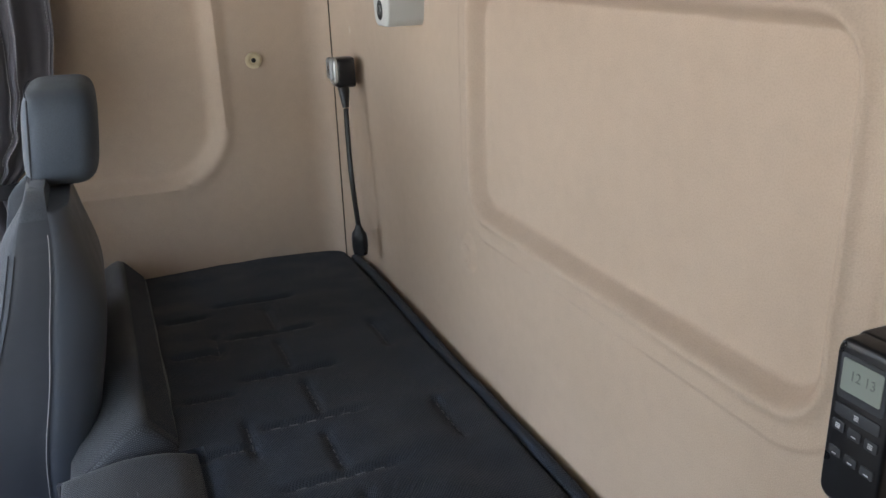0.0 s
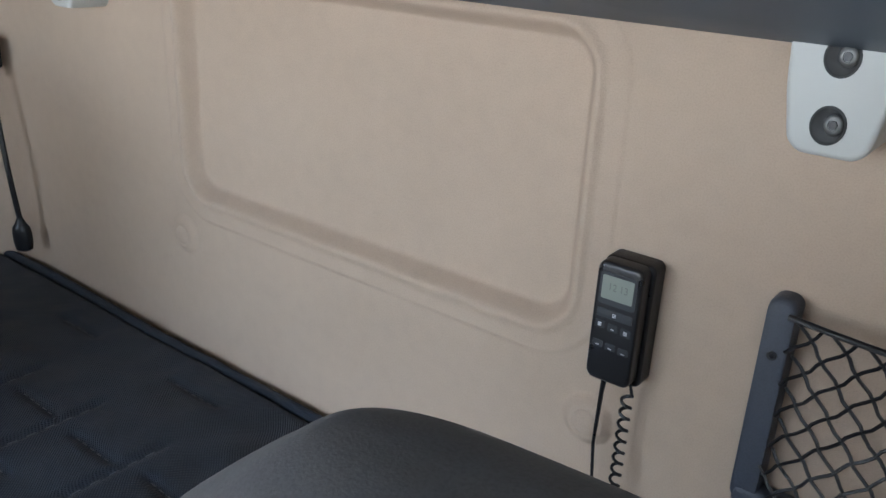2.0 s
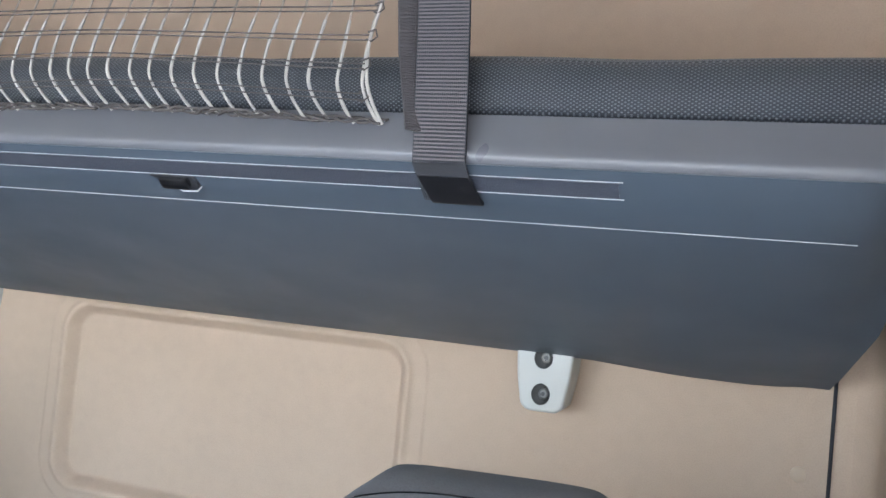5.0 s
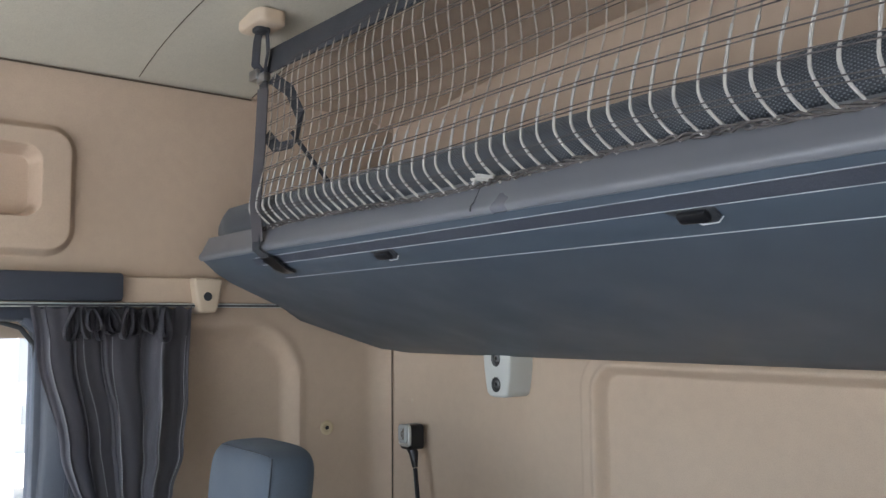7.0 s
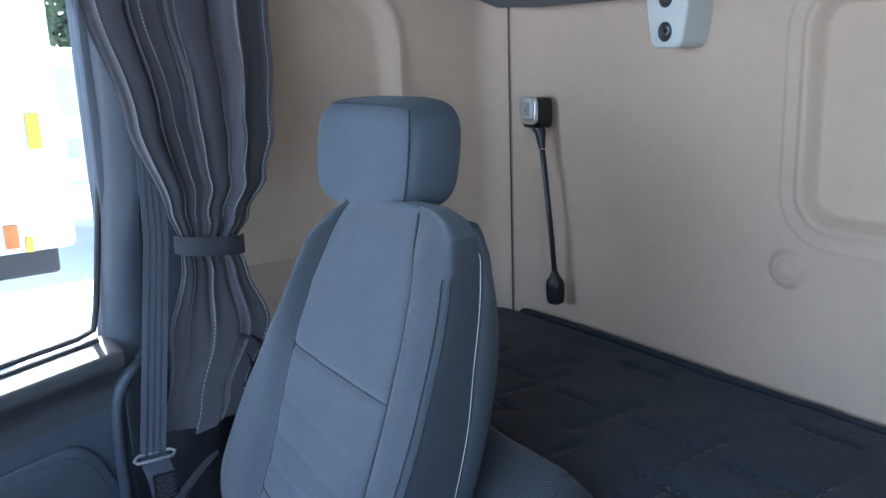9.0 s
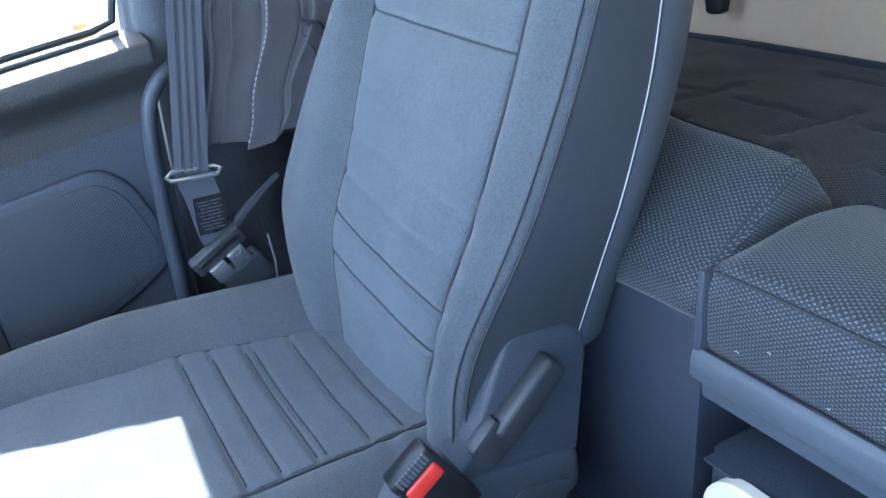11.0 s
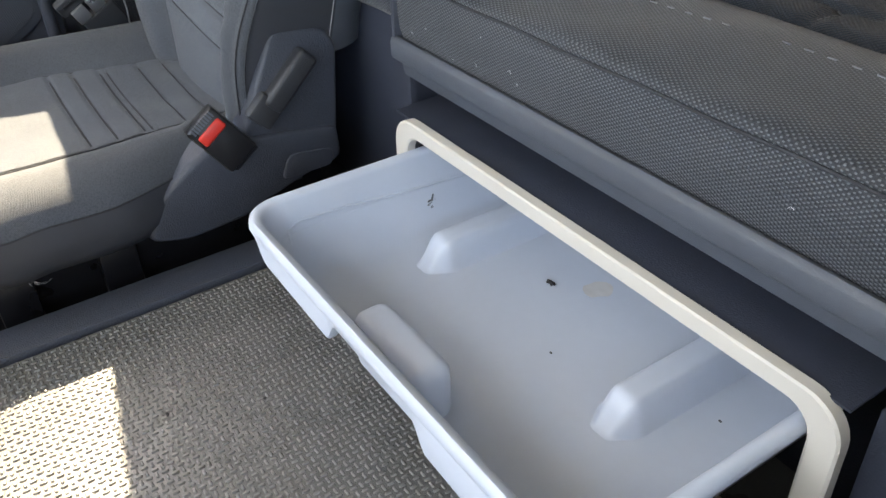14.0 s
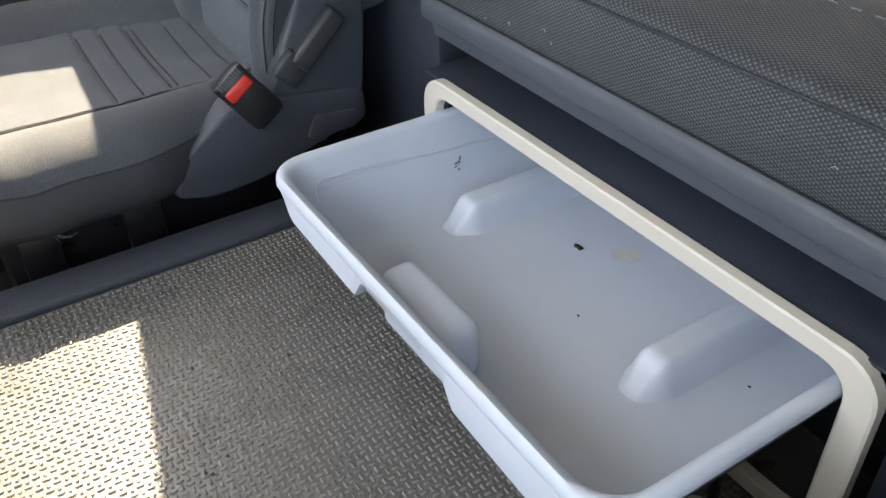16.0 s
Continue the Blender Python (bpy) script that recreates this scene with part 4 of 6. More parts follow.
# near-side belt buckle, standing beside the cushion
buckle = thing("belt_buckle", "black seat belt buckle with red release button", "buckle", (-0.425, -0.84, 0.10))
m = Matrix.Translation((-0.420, -0.853, 0.143)) @ Matrix.Scale(0.82, 4) @ Matrix.Rotation(radians(36), 4, "X") @ Matrix.Rotation(radians(-14), 4, "Y")
bm = B()
box(bm, -0.017, 0.017, -0.027, 0.027, -0.036, 0.050, 0.005, 2, m)
part("body", bm, BLACK, buckle)
bm = B()
box(bm, -0.006, 0.0190, -0.0215, 0.0215, 0.016, 0.035, 0.004, 3, m)
part("release_button", bm, RED, buckle, "red release button")
bm = B()
for k in range(9):
    y = -0.018 + 0.0045 * k
    box(bm, 0.008, 0.0182, y - 0.0014, y + 0.0014, 0.039, 0.0490, 0, 1, m)
part("grip_teeth", bm, VINYL, buckle)
bm = B()
strap(bm, [m @ Vector((0, 0, -0.034)), m @ Vector((-0.020, 0.002, -0.05)), Vector((-0.450, -0.82, 0.05))], (0, 0.030, 0.022))
part("stalk", bm, BLACK_WEB, buckle)

# ---- driver seat: its backrest comes up beneath the eye ----
dseat = thing("driver_seat", "dark grey driver seat with a high rounded backrest", "seat", (0.655, -0.7, -0.36))
DRIVER_X, DRIVER_Y, DRIVER_TOP = 0.669, -0.632, 0.901
DRIVER_HALF = ((0.0, 0.2295), (0.6, 0.2264), (0.698, 0.2162), (0.773, 0.1938), (0.805, 0.1785), (0.838, 0.1601), (0.857, 0.1459), (0.874, 0.1295), (0.888, 0.1102), (0.895, 0.0989), (0.899, 0.0898), (0.901, 0.0714))


def driver_point(z, u):
    """u runs round the backrest: 0 at its outer edge, a quarter turn at the rear, three quarters at the front."""
    w = sum(interp(z + d, DRIVER_HALF) for d in (-0.007, 0.0, 0.007 * step(0.901, 0.883, z))) / 3
    k = min(1.0, max(0.0, (z - 0.850) / (DRIVER_TOP - 0.850)))
    th = 0.058 * math.sqrt(max(0.0, 1 - k ** 3.0)) + 0.004
    cu, su = math.cos(u), math.sin(u)
    x = DRIVER_X + 0.96 * w * math.copysign(abs(cu) ** 0.7, cu)
    y = DRIVER_Y + 0.335 * (z - 0.90) + th * math.copysign(abs(su) ** 0.7, su)
    y += 0.0022 * noise.noise((x * 14, z * 14, 3.0))
    return Vector((x, y, z + 0.006 + 0.035 * (x - DRIVER_X)))


bm = B()
driver_zs = lin(0.14, 0.70, 14) + lin(0.72, 0.878, 26) + [0.878 + 0.023 * math.sin(math.pi / 2 * k / 18) for k in range(1, 19)]
ring_faces(bm, [[driver_point(z, 2 * math.pi * k / 60) for k in range(60)] for z in driver_zs], cap0=True, cap1=True)
dback = part("backrest", bm, DRIVER_CLOTH, dseat, "dark grey cloth backrest", angle=70)


def driver_seam(pts, r=0.0016):
    """A sewn seam over the front of the backrest through (height, turn)."""
    bm = B()
    fine = []
    for (za, ua), (zb, ub) in zip(pts, pts[1:]):
        fine += [(za + (zb - za) * t / 12, ua + (ub - ua) * t / 12) for t in range(12)]
    line = [driver_point(z, u) for z, u in fine + [pts[-1]]]
    mid = Vector((DRIVER_X, DRIVER_Y, 0.0))
    tube(bm, [p + Vector((p.x - mid.x, p.y - mid.y, 0.03)).normalized() * 0.0006 for p in line], r, 6)
    return part("seam", bm, SEAM_BLACK, dback, "dark sewn seam")


FRONT_TURN = 1.5 * math.pi
driver_seam([(0.8780 + 0.0140 * (1 - (k / 10) ** 2), FRONT_TURN + 0.104 * k) for k in range(-10, 11)], 0.0008)
for side in (-1, 1):
    driver_seam([(0.878, FRONT_TURN + 1.04 * side), (0.870, FRONT_TURN + 1.06 * side), (0.858, FRONT_TURN + 1.05 * side), (0.82, FRONT_TURN + 0.98 * side), (0.70, FRONT_TURN + 0.9 * side), (0.50, FRONT_TURN + 0.85 * side)], 0.0006)
bm = B()
pillow(bm, 0.47, 0.95, -1.18, -0.70, 0.02, 0.15, 5.0)
part("cushion", bm, SEAT, dseat)
bm = B()
box(bm, 0.63, 0.86, -1.12, -0.74, -0.355, 0.05, 0.02)
part("pedestal", bm, BLACK, dseat)

bm = B()
slab(bm, rounded([(0.300, -0.865), (0.345, -0.712), (0.62, -0.70), (0.62, -1.18), (0.50, -1.18)], 0.02), 0.16, 0.012, Matrix.Translation((0, 0, -0.005)))
part("side_shroud", bm, DARK, dseat, "dark plastic seat shroud")

# ---- pull-out drawer under the bunk ----
drawer = thing("storage_drawer", "open white plastic storage drawer pulled out from under the bunk", "drawer", (0, -0.78, 0.05))
TX, TY = -0.001, -0.682
DEEP = 0.130


def tray_ring(w, h, r, z, cx=TX, cy=TY, n=7):
    return [(cx + x, cy + y, z) for x, y in rrect(w * 0.982, h + DEEP, r, n)]


# outside and inside of the shell; the rim turns outward
bm = B()
shell = [tray_ring(0.440, 0.226, 0.030, 0.054), tray_ring(0.450, 0.236, 0.034, 0.058), tray_ring(0.496, 0.296, 0.036, 0.132), tray_ring(0.520, 0.314, 0.042, 0.138),
         tray_ring(0.526, 0.318, 0.044, 0.143), tray_ring(0.524, 0.316, 0.043, 0.149), tray_ring(0.514, 0.308, 0.040, 0.152), tray_ring(0.500, 0.296, 0.036, 0.150), tray_ring(0.494, 0.290, 0.034, 0.146),
         tray_ring(0.484, 0.280, 0.034, 0.112), tray_ring(0.478, 0.274, 0.034, 0.108), tray_ring(0.456, 0.250, 0.036, 0.080), tray_ring(0.446, 0.238, 0.040, 0.068), tray_ring(0.430, 0.222, 0.040, 0.0625), tray_ring(0.40, 0.19, 0.040, 0.061)]
ring_faces(bm, shell, cap0=True, cap1=True)
tray = part("tray", bm, TRAY, drawer, "white plastic tray", angle=50)


def rib(x, y0, y1, h=0.032, w=0.052):
    bm = B()
    us = lin(-1, 1, 17)
    rings = []
    for y in lin(y0 - 0.012, y0 + 0.06, 20) + [y1]:
        rise = step(-0.012, 0.022, y - y0)
        rings.append([(x + u * w / 2 * (0.55 + 0.45 * rise), y, 0.0602 + h * rise * step(1.0, 0.42, abs(u))) for u in us])
    ring_faces(bm, rings, closed_ring=False)
    return part("rib", bm, TRAY, tray, angle=70)


rib(-0.164, -0.738, -0.527)
rib(0.120, -0.744, -0.527)
bm = B()
box(bm, -0.080, 0.034, -0.876, -0.836, 0.058, 0.122, 0.014, 5)
part("handle_bulge", bm, TRAY, tray, "raised grip moulding")
# front apron with the finger cut-out
bm = B()
prof = []
for x in lin(-0.231, 0.231, 90):
    low = interp(x, ((-0.231, 0.104), (0.231, 0.086))) + 0.026 * step(-0.082, -0.060, x) * step(0.082, 0.062, x)
    low += 0.03 * max(0.0, (-0.208 - x) / 0.023) ** 2 + 0.03 * max(0.0, (x - 0.208) / 0.023) ** 2
    prof.append((x, low))
ring = [[(x, -0.8965, low), (x, -0.8995, low + 0.003), (x, -0.9005, 0.134), (x, -0.897, 0.1385), (x, -0.890, 0.136), (x, -0.8905, low)] for x, low in prof]
ring_faces(bm, ring, cap0=True, cap1=True)
part("front_apron", bm, TRAY, drawer, "white plastic front with a finger cut-out")
bm = B()
rr = rrect(0.568, 0.186, 0.034, 7)
ri = rrect(0.520, 0.152, 0.024, 7)
def fr(pts, y, k=1.0):
    return [(0.003 + x * k, y, 0.096 + z * k) for x, z in pts]
ring_faces(bm, [fr(ri, -0.690), fr(ri, -0.700), fr([(x * 1.008, z * 1.02) for x, z in ri], -0.7015), fr([(x * 0.992, z * 0.98) for x, z in rr], -0.7015), fr(rr, -0.700), fr(rr, -0.690)], closed_ring=True)
part("front_frame", bm, CREAM, drawer, "cream plastic frame round the drawer opening", angle=22)
bm = B()
tube(bm, [(0.20, -0.700, 0.030), (0.205, -0.73, 0.045), (0.225, -0.76, 0.052), (0.255, -0.80, 0.04), (0.27, -0.84, 0.01)], 0.0045, 7)
part("cable", bm, BLACK, drawer, "black cable")
bm = B()
rnd = random.Random(8)
for cx, cy, r in ((-0.063, -0.652, 0.0046), (-0.060, -0.650, 0.0030)):
    tube(bm, [(cx - r, cy, 0.0622), (cx, cy + r * 0.3, 0.0626), (cx + r, cy, 0.0622)], r * 0.5, 6, flat=0.3)
part("dark_chip", bm, BLACK, tray, "small black chip")
bm = B()
for k in range(6):
    a, c = rnd.uniform(-0.006, 0.006), rnd.uniform(-0.008, 0.008)
    tube(bm, [(-0.2295 + 0.0004 * k, -0.690 + a, 0.087 + c), (-0.2305, -0.686 + a * 0.3, 0.090 + c * 0.7), (-0.2310, -0.682 + a, 0.094 + c)], 0.0011, 4)
part("scuff", bm, GREY_STITCH, tray, "dark scuff marks")
bm = B()
tube(bm, [(-0.2290, -0.862, 0.092), (-0.2368, -0.860, 0.118), (-0.2378, -0.846, 0.124), (-0.2376, -0.79, 0.121), (-0.2362, -0.70, 0.112), (-0.2352, -0.60, 0.105)], 0.0014, 6)
part("wall_crease", bm, TRAY, tray, "moulded step in the tray wall")
STAIN = mat("brown_stain", (0.565, 0.56, 0.57), 0.45, vary=0.12, scale=40)
bm = B()
slab(bm, [(-0.026 + (0.013 + 0.002 * math.sin(2 * a) + 0.0012 * math.sin(5 * a + 1)) * math.cos(a), -0.618 + 0.016 * math.sin(a)) for a in lin(0, 6.1, 28)], 0.0003, 0, Matrix.Translation((0, 0, 0.0612)))
part("stain", bm, STAIN, tray, "faint brown stain")
for k, (x, y) in enumerate(((-0.21, -0.61), (-0.165, -0.70), (-0.236, -0.80), (0.02, -0.72), (0.17, -0.66))):
    bm = B()
    slab(bm, rrect(0.003, 0.002, 0.0008), 0.0005, 0, Matrix.Translation((x, y, 0.0612 if k > 1 else 0.0905 - 0.029 * (k == 0))))
    part("crumb", bm, DARK, tray)
# added block, pale green like the look of the tray's right outer side
case = thing("green_side_block", "added pale green block along the open drawer's right side", "plastic case", (0.27, -0.83, 0.0))
bm = B()
box(bm, 0.236, 0.286, -0.905, -0.800, 0.0015, 0.105, 0.012, 3)
part("body", bm, PALE_GREEN, case)

# ---- upper bunk: slot, latches, mattress ----
bm = B()
ring_faces(bm, [[(x, -0.5495, 1.1630), (x, -0.5525, 1.1600), (x, -0.5665, 1.1720), (x, -0.5640, 1.1750)] for x in (-0.76, 0.744)], cap0=True, cap1=True)
part("strap_slot", bm, GREY, upper_bunk, "dark strap slot", angle=20)
# highlights on both slot edges, painted as thin pale rods
for y, z in ((-0.5515, 1.1595), (-0.5680, 1.1732)):
    bm = B()
    tube(bm, [(x, y, z) for x in lin(-0.74, 0.748, 30)], 0.0005, 6)
    part("slot_lip", bm, PALE_EDGE, upper_bunk, "slot edge painted pale as a highlight")
bm = B()
tube(bm, [(x, -0.5130, 1.1352) for x in lin(-0.72, 0.95, 40)], 0.0005, 6)
part("crease_line", bm, PALE_EDGE, upper_bunk, "pale crease line")
for x in (-0.325, 0.247):
    bm = B()
    tri = [(-0.034, 0.014), (0.028, 0.014), (0.030, -0.004), (0.004, -0.008)]
    m = Matrix.Translation((x, -0.5400, 1.1515)) @ Matrix(((1, 0, 0, 0), (0, -0.77, -0.64, 0), (0, 0.64, -0.77, 0), (0, 0, 0, 1)))
    slab(bm, rounded(tri, 0.006), 0.0035, 0.001, m)
    latch = part("latch", bm, DARK, upper_bunk, "dark latch recess")
    bm = B()
    box(bm, -0.016, 0.021, -0.002, 0.014, 0.002, 0.011, 0.004, 2, m)
    part("latch_button", bm, BLACK, latch, "black latch button")
    bm = B()
    tube(bm, [m @ Vector((0.000, -0.004, 0.004)), m @ Vector((0.006, -0.0075, 0.005)), m @ Vector((0.026, -0.0065, 0.005)), m @ Vector((0.034, 0.0, 0.004))], 0.0009, 6)
    part("latch_lip", bm, PALE_EDGE, latch)
bm = B()
tube(bm, [(-0.064, y - 0.0028, z) for y, z in ((-0.5835, 1.188), (-0.583, 1.195), (-0.577, 1.2005), (-0.569, 1.214), (-0.5605, 1.232))], 0.0011, 5)
part("trim_joint", bm, DARK, upper_bunk, "dark trim joint")
bm = B()
prof = [(-0.552, 1.234), (-0.560, 1.247), (-0.559, 1.275), (-0.548, 1.292), (-0.525, 1.300), (-0.45, 1.302), (-0.10, 1.300), (-0.03, 1.294), (-0.020, 1.234)]
rings = []
for x in [-0.990, -0.985, -0.97] + lin(-0.95, 1.02, 60) + [1.03, 1.04, 1.045]:
    k = 1 - 0.35 * step(0.03, 0.0, x + 0.992) - 0.3 * step(0.03, 0.0, 1.047 - x)
    rings.append([(x, y + 0.02 * step(-0.9, -0.99, x) * (y < -0.3) , 1.234 + (z - 1.234) * k + 0.004 * noise.noise((x * 6, y * 9, 2.0)) * (z > 1.24)) for y, z in prof])
ring_faces(bm, rings, cap0=True, cap1=True)
part("mattress", bm, BED_FLECK, upper_bunk, "grey flecked upper mattress", angle=60)

# ---- safety net of the upper bunk, with its straps ----
net = thing("bunk_safety_net", "white and dark cord safety net along the upper bunk", "safety net", (-0.1, -0.59, 1.22))
rnd = random.Random(12)
TOP_Z = 1.548


def net_point(x, t):
    """t from the hem upward."""
    z = 1.226 + (TOP_Z - 1.226) * t
    out = 0.030 * step(-0.02, 0.12, t) * (1 - t) - 0.002
    y = -0.573 - out + 0.02 * t - 0.012 * math.sin(3 * math.pi * t) * 0.4 + 0.006 * noise.noise((x * 6, t * 3, 5))
    sway = 0.020 * math.sin(2.0 * math.pi * t * 0.8) * (0.4 + 0.6 * step(-0.7, 0.4, x))
    return Vector((x + sway * t + 0.004 * noise.noise((x * 40, t * 4, 1)), y, z + 0.004 * math.sin(x * 9) * (1 - t)))


columns = lin(-0.705, 0.488, 44)
for i, x in enumerate(columns):
    bm = B()
    ts = lin(0.0, 0.30, 20)
    pts = [net_point(x, t) + Vector((0.016, 0.003, -0.003)) * math.exp(-t / 0.045) for t in ts]
    tube(bm, pts, [0.0019 + 0.0002 * math.sin(2.1 * i + 30 * t) for t in ts], 5)
    part("cord", bm, STRING_WHITE, net)
    # same cord carried on upward, in the dimmed colour
    bm = B()
    tube(bm, [net_point(x, t) for t in lin(0.29, 1.0, 14)], 0.0012, 5)
    part("upper_cord", bm, STRING_DIMMED, net, "upper stretch of the white cord, painted beige as if dimmed")
for j in range(11):
    t = 0.055 + 0.092 * j
    for k in range(2):
        bm = B()
        tube(bm, [net_point(x, t + 0.016 * k + 0.006 * math.sin(7 * x + j)) + Vector((0, -0.0022, 0)) for x in lin(-0.705, 0.490, 70)], 0.0009 if j < 4 else 0.0007, 4)
        part("cross_cord", bm, STRING_DARK, net, "dark cross cord")
bm = B()
for k in range(3):
    tube(bm, [net_point(x, 0.0) + Vector((0.004 * math.sin(150 * x + 2 * k), -0.002 + 0.003 * math.sin(90 * x + k), 0.003 * math.cos(110 * x + 2 * k))) for x in lin(-0.70, 0.508, 430)], 0.0016, 4)
part("hem", bm, STRING_DARK, net, "frayed dark hem")
bm = B()
for k in range(5):
    a = rnd.uniform(0, 6.28)
    tube(bm, [(-0.052 + 0.006 * math.cos(a), -0.588, 1.228 + 0.006 * math.sin(a)), (-0.040, -0.593 + 0.003 * math.sin(a), 1.229 + 0.003 * math.cos(a)), (-0.022 + 0.007 * math.cos(2 * a), -0.588, 1.225 + 0.006 * math.sin(3 * a))], 0.0022, 5)
part("knot", bm, STRING_WHITE, net, "white knot")
bm = B()
strap(bm, [(x, -0.553 - 0.004 * math.sin(5 * x), TOP_Z + 0.012 - 0.008 * math.sin(math.pi * (x + 0.7) / 1.4)) for x in lin(-0.715, 0.60, 40)], (0, 0.008, 0.052), 0.002)
part("top_band", bm, BLACK_WEB, net, "dark woven top band")
bm = B()
tube(bm, [net_point(0.491, t) + Vector((0.002 * math.sin(20 * t), -0.002, 0)) + Vector((0.016, 0.003, -0.003)) * math.exp(-t / 0.06) for t in lin(0, 1, 40)], 0.0019, 5)
part("edge_cord", bm, STRING_WHITE, net, "white edge cord")
for j in range(11):
    bm = B()
    p = net_point(0.490, 0.063 + 0.092 * j)
    tube(bm, [p + Vector((-0.004, -0.002, 0.004)), p + Vector((0.005, -0.004, 0.006)), p + Vector((0.007, -0.003, -0.001)), p + Vector((0.001, -0.004, -0.006)), p + Vector((-0.005, -0.002, -0.003))], 0.0011, 4)
    part("cord_loop", bm, STRING_DARK, net, "dark looped cord end")

strap_r = thing("bunk_strap", "wide grey webbing painted black as the shade between its ribs strap from ceiling to upper bunk", "strap", (0.575, -0.57, 1.15), "bunk straps")
bm = B()
pts = [(0.578, -0.548, 1.1500), (0.578, -0.552, 1.1520), (0.577, -0.571, 1.167), (0.576, -0.587, 1.180), (0.573, -0.588, 1.24), (0.565, -0.580, 1.32), (0.553, -0.568, 1.42), (0.54, -0.56, 1.66)]
strap(bm, pts, (0.054, 0, 0), 0.0014)
# strap goes black here: shade between the ribs is painted
part("webbing", bm, BLACK_WEB, strap_r, "grey webbing painted black as the shade between its ribs")
bm = B()
strap(bm, [(0.560, -0.584, 1.21), (0.540, -0.572, 1.29), (0.524, -0.562, 1.40), (0.508, -0.555, 1.66)], (0.034, 0.03, 0), 0.0014)
part("rear_webbing", bm, WEB, strap_r)
bm = B()
strap(bm, [(0.586, -0.5465, 1.1480), (0.585, -0.549, 1.1490), (0.581, -0.5625, 1.1595), (0.577, -0.575, 1.1705)], (0.052, 0, 0), 0.002)
part("hook", bm, BLACK, strap_r, "black hook tab")
bm = B()
for k in range(124):
    z = 1.184 + 0.0038 * k
    x = interp(z, ((1.18, 0.576), (1.24, 0.573), (1.32, 0.565), (1.42, 0.553), (1.66, 0.54)))
    y = interp(z, ((1.18, -0.587), (1.24, -0.588), (1.32, -0.580), (1.42, -0.568), (1.66, -0.56)))
    tube(bm, [(x - 0.026, y - 0.0012, z), (x + 0.026, y - 0.0012, z)], 0.0012, 4)
tagged(part("ribs", bm, WEB_RIB, strap_r, "ribs of the same webbing, painted paler as if lit"), kind="stuff")

strap_l = thing("bunk_strap", "narrow dark webbing strap with buckle from ceiling to upper bunk", "strap", (-0.70, -0.57, 1.15), "bunk straps")
bm = B()
strap(bm, [(-0.672, -0.535, 1.1470), (-0.675, -0.552, 1.1520), (-0.680, -0.571, 1.167), (-0.690, -0.590, 1.185), (-0.703, -0.585, 1.26), (-0.712, -0.572, 1.40), (-0.716, -0.566, 1.52), (-0.716, -0.566, 1.545)], (0.030, 0, 0), 0.0016)
part("webbing", bm, BLACK_WEB, strap_l)
bm = B()
strap(bm, [(-0.684, -0.590, 1.20), (-0.692, -0.592, 1.27), (-0.700, -0.580, 1.38), (-0.706, -0.572, 1.50)], (0.020, 0.012, 0), 0.0016)
part("folded_webbing", bm, WEB, strap_l, "folded second layer of webbing")
bm = B()
strap(bm, [(-0.665, -0.533, 1.1420), (-0.670, -0.549, 1.1480), (-0.672, -0.5625, 1.1595), (-0.675, -0.575, 1.1705)], (0.046, 0, 0), 0.002)
part("hook", bm, BLACK, strap_l, "black hook tab")
bm = B()
strap(bm, [(-0.716, -0.566, 1.53), (-0.735, -0.575, 1.555), (-0.728, -0.575, 1.60), (-0.705, -0.572, 1.655)], (0.020, 0.006, 0), 0.0016)
strap(bm, [(-0.716, -0.566, 1.53), (-0.700, -0.565, 1.575), (-0.700, -0.570, 1.655)], (0.022, -0.006, 0), 0.0016)
part("upper_loop", bm, BLACK_WEB, strap_l, "dark webbing loop")
bm = B()
box(bm, -0.755, -0.722, -0.580, -0.566, 1.524, 1.545, 0.003)
box(bm, -0.735, -0.700, -0.574, -0.560, 1.515, 1.535, 0.003)
part("buckle", bm, CHROME, strap_l, "steel strap buckle")
bm = B()
strap(bm, [(-0.69, -0.56, 1.52), (-0.655, -0.54, 1.49), (-0.64, -0.525, 1.44), (-0.655, -0.53, 1.39), (-0.69, -0.55, 1.385), (-0.705, -0.565, 1.41)], (0.006, 0.012, 0.020), 0.0016)
part("loose_end", bm, BLACK_WEB, strap_l, "looped loose webbing end")
bm = B()
strap(bm, [(-0.668, -0.53, 1.415), (-0.655, -0.50, 1.37), (-0.640, -0.46, 1.315), (-0.636, -0.45, 1.300)], (0.0, 0.006, 0.006), 0.0016)
part("rear_strap", bm, BLACK_WEB, strap_l)

for x, lab in ((-0.708, "beige plastic strap bracket screwed to the headlining"), (0.56, "beige plastic strap bracket screwed to the headlining")):
    zc = 1.578 + 0.105 * (1 - (abs(x) / 1.09) ** 2.2)
    br = thing("ceiling_bracket", lab, "bracket", (x, -0.57, zc), "ceiling brackets")
    bm = B()
    slab(bm, rrect(0.105, 0.062, 0.018), 0.026, 0.008, Matrix.Translation((x, -0.575, zc + 0.002)) @ Matrix.Rotation(math.pi, 4, "X"))
    part("body", bm, BEIGE_PLASTIC, br)
    bm = B()
    slab(bm, rrect(0.030, 0.030, 0.008), 0.010, 0.003, Matrix.Translation((x + 0.004, -0.578, zc - 0.022)) @ Matrix.Rotation(math.pi, 4, "X"))
    part("strap_eye", bm, DARK, br)

# ---- left side: door, pillar, rail ----
def ledge_z(y):
    return interp(y, ((-1.85, 0.274), (-1.39, 0.352), (-1.26, 0.373), (-1.09, 0.402), (-0.90, 0.434)))


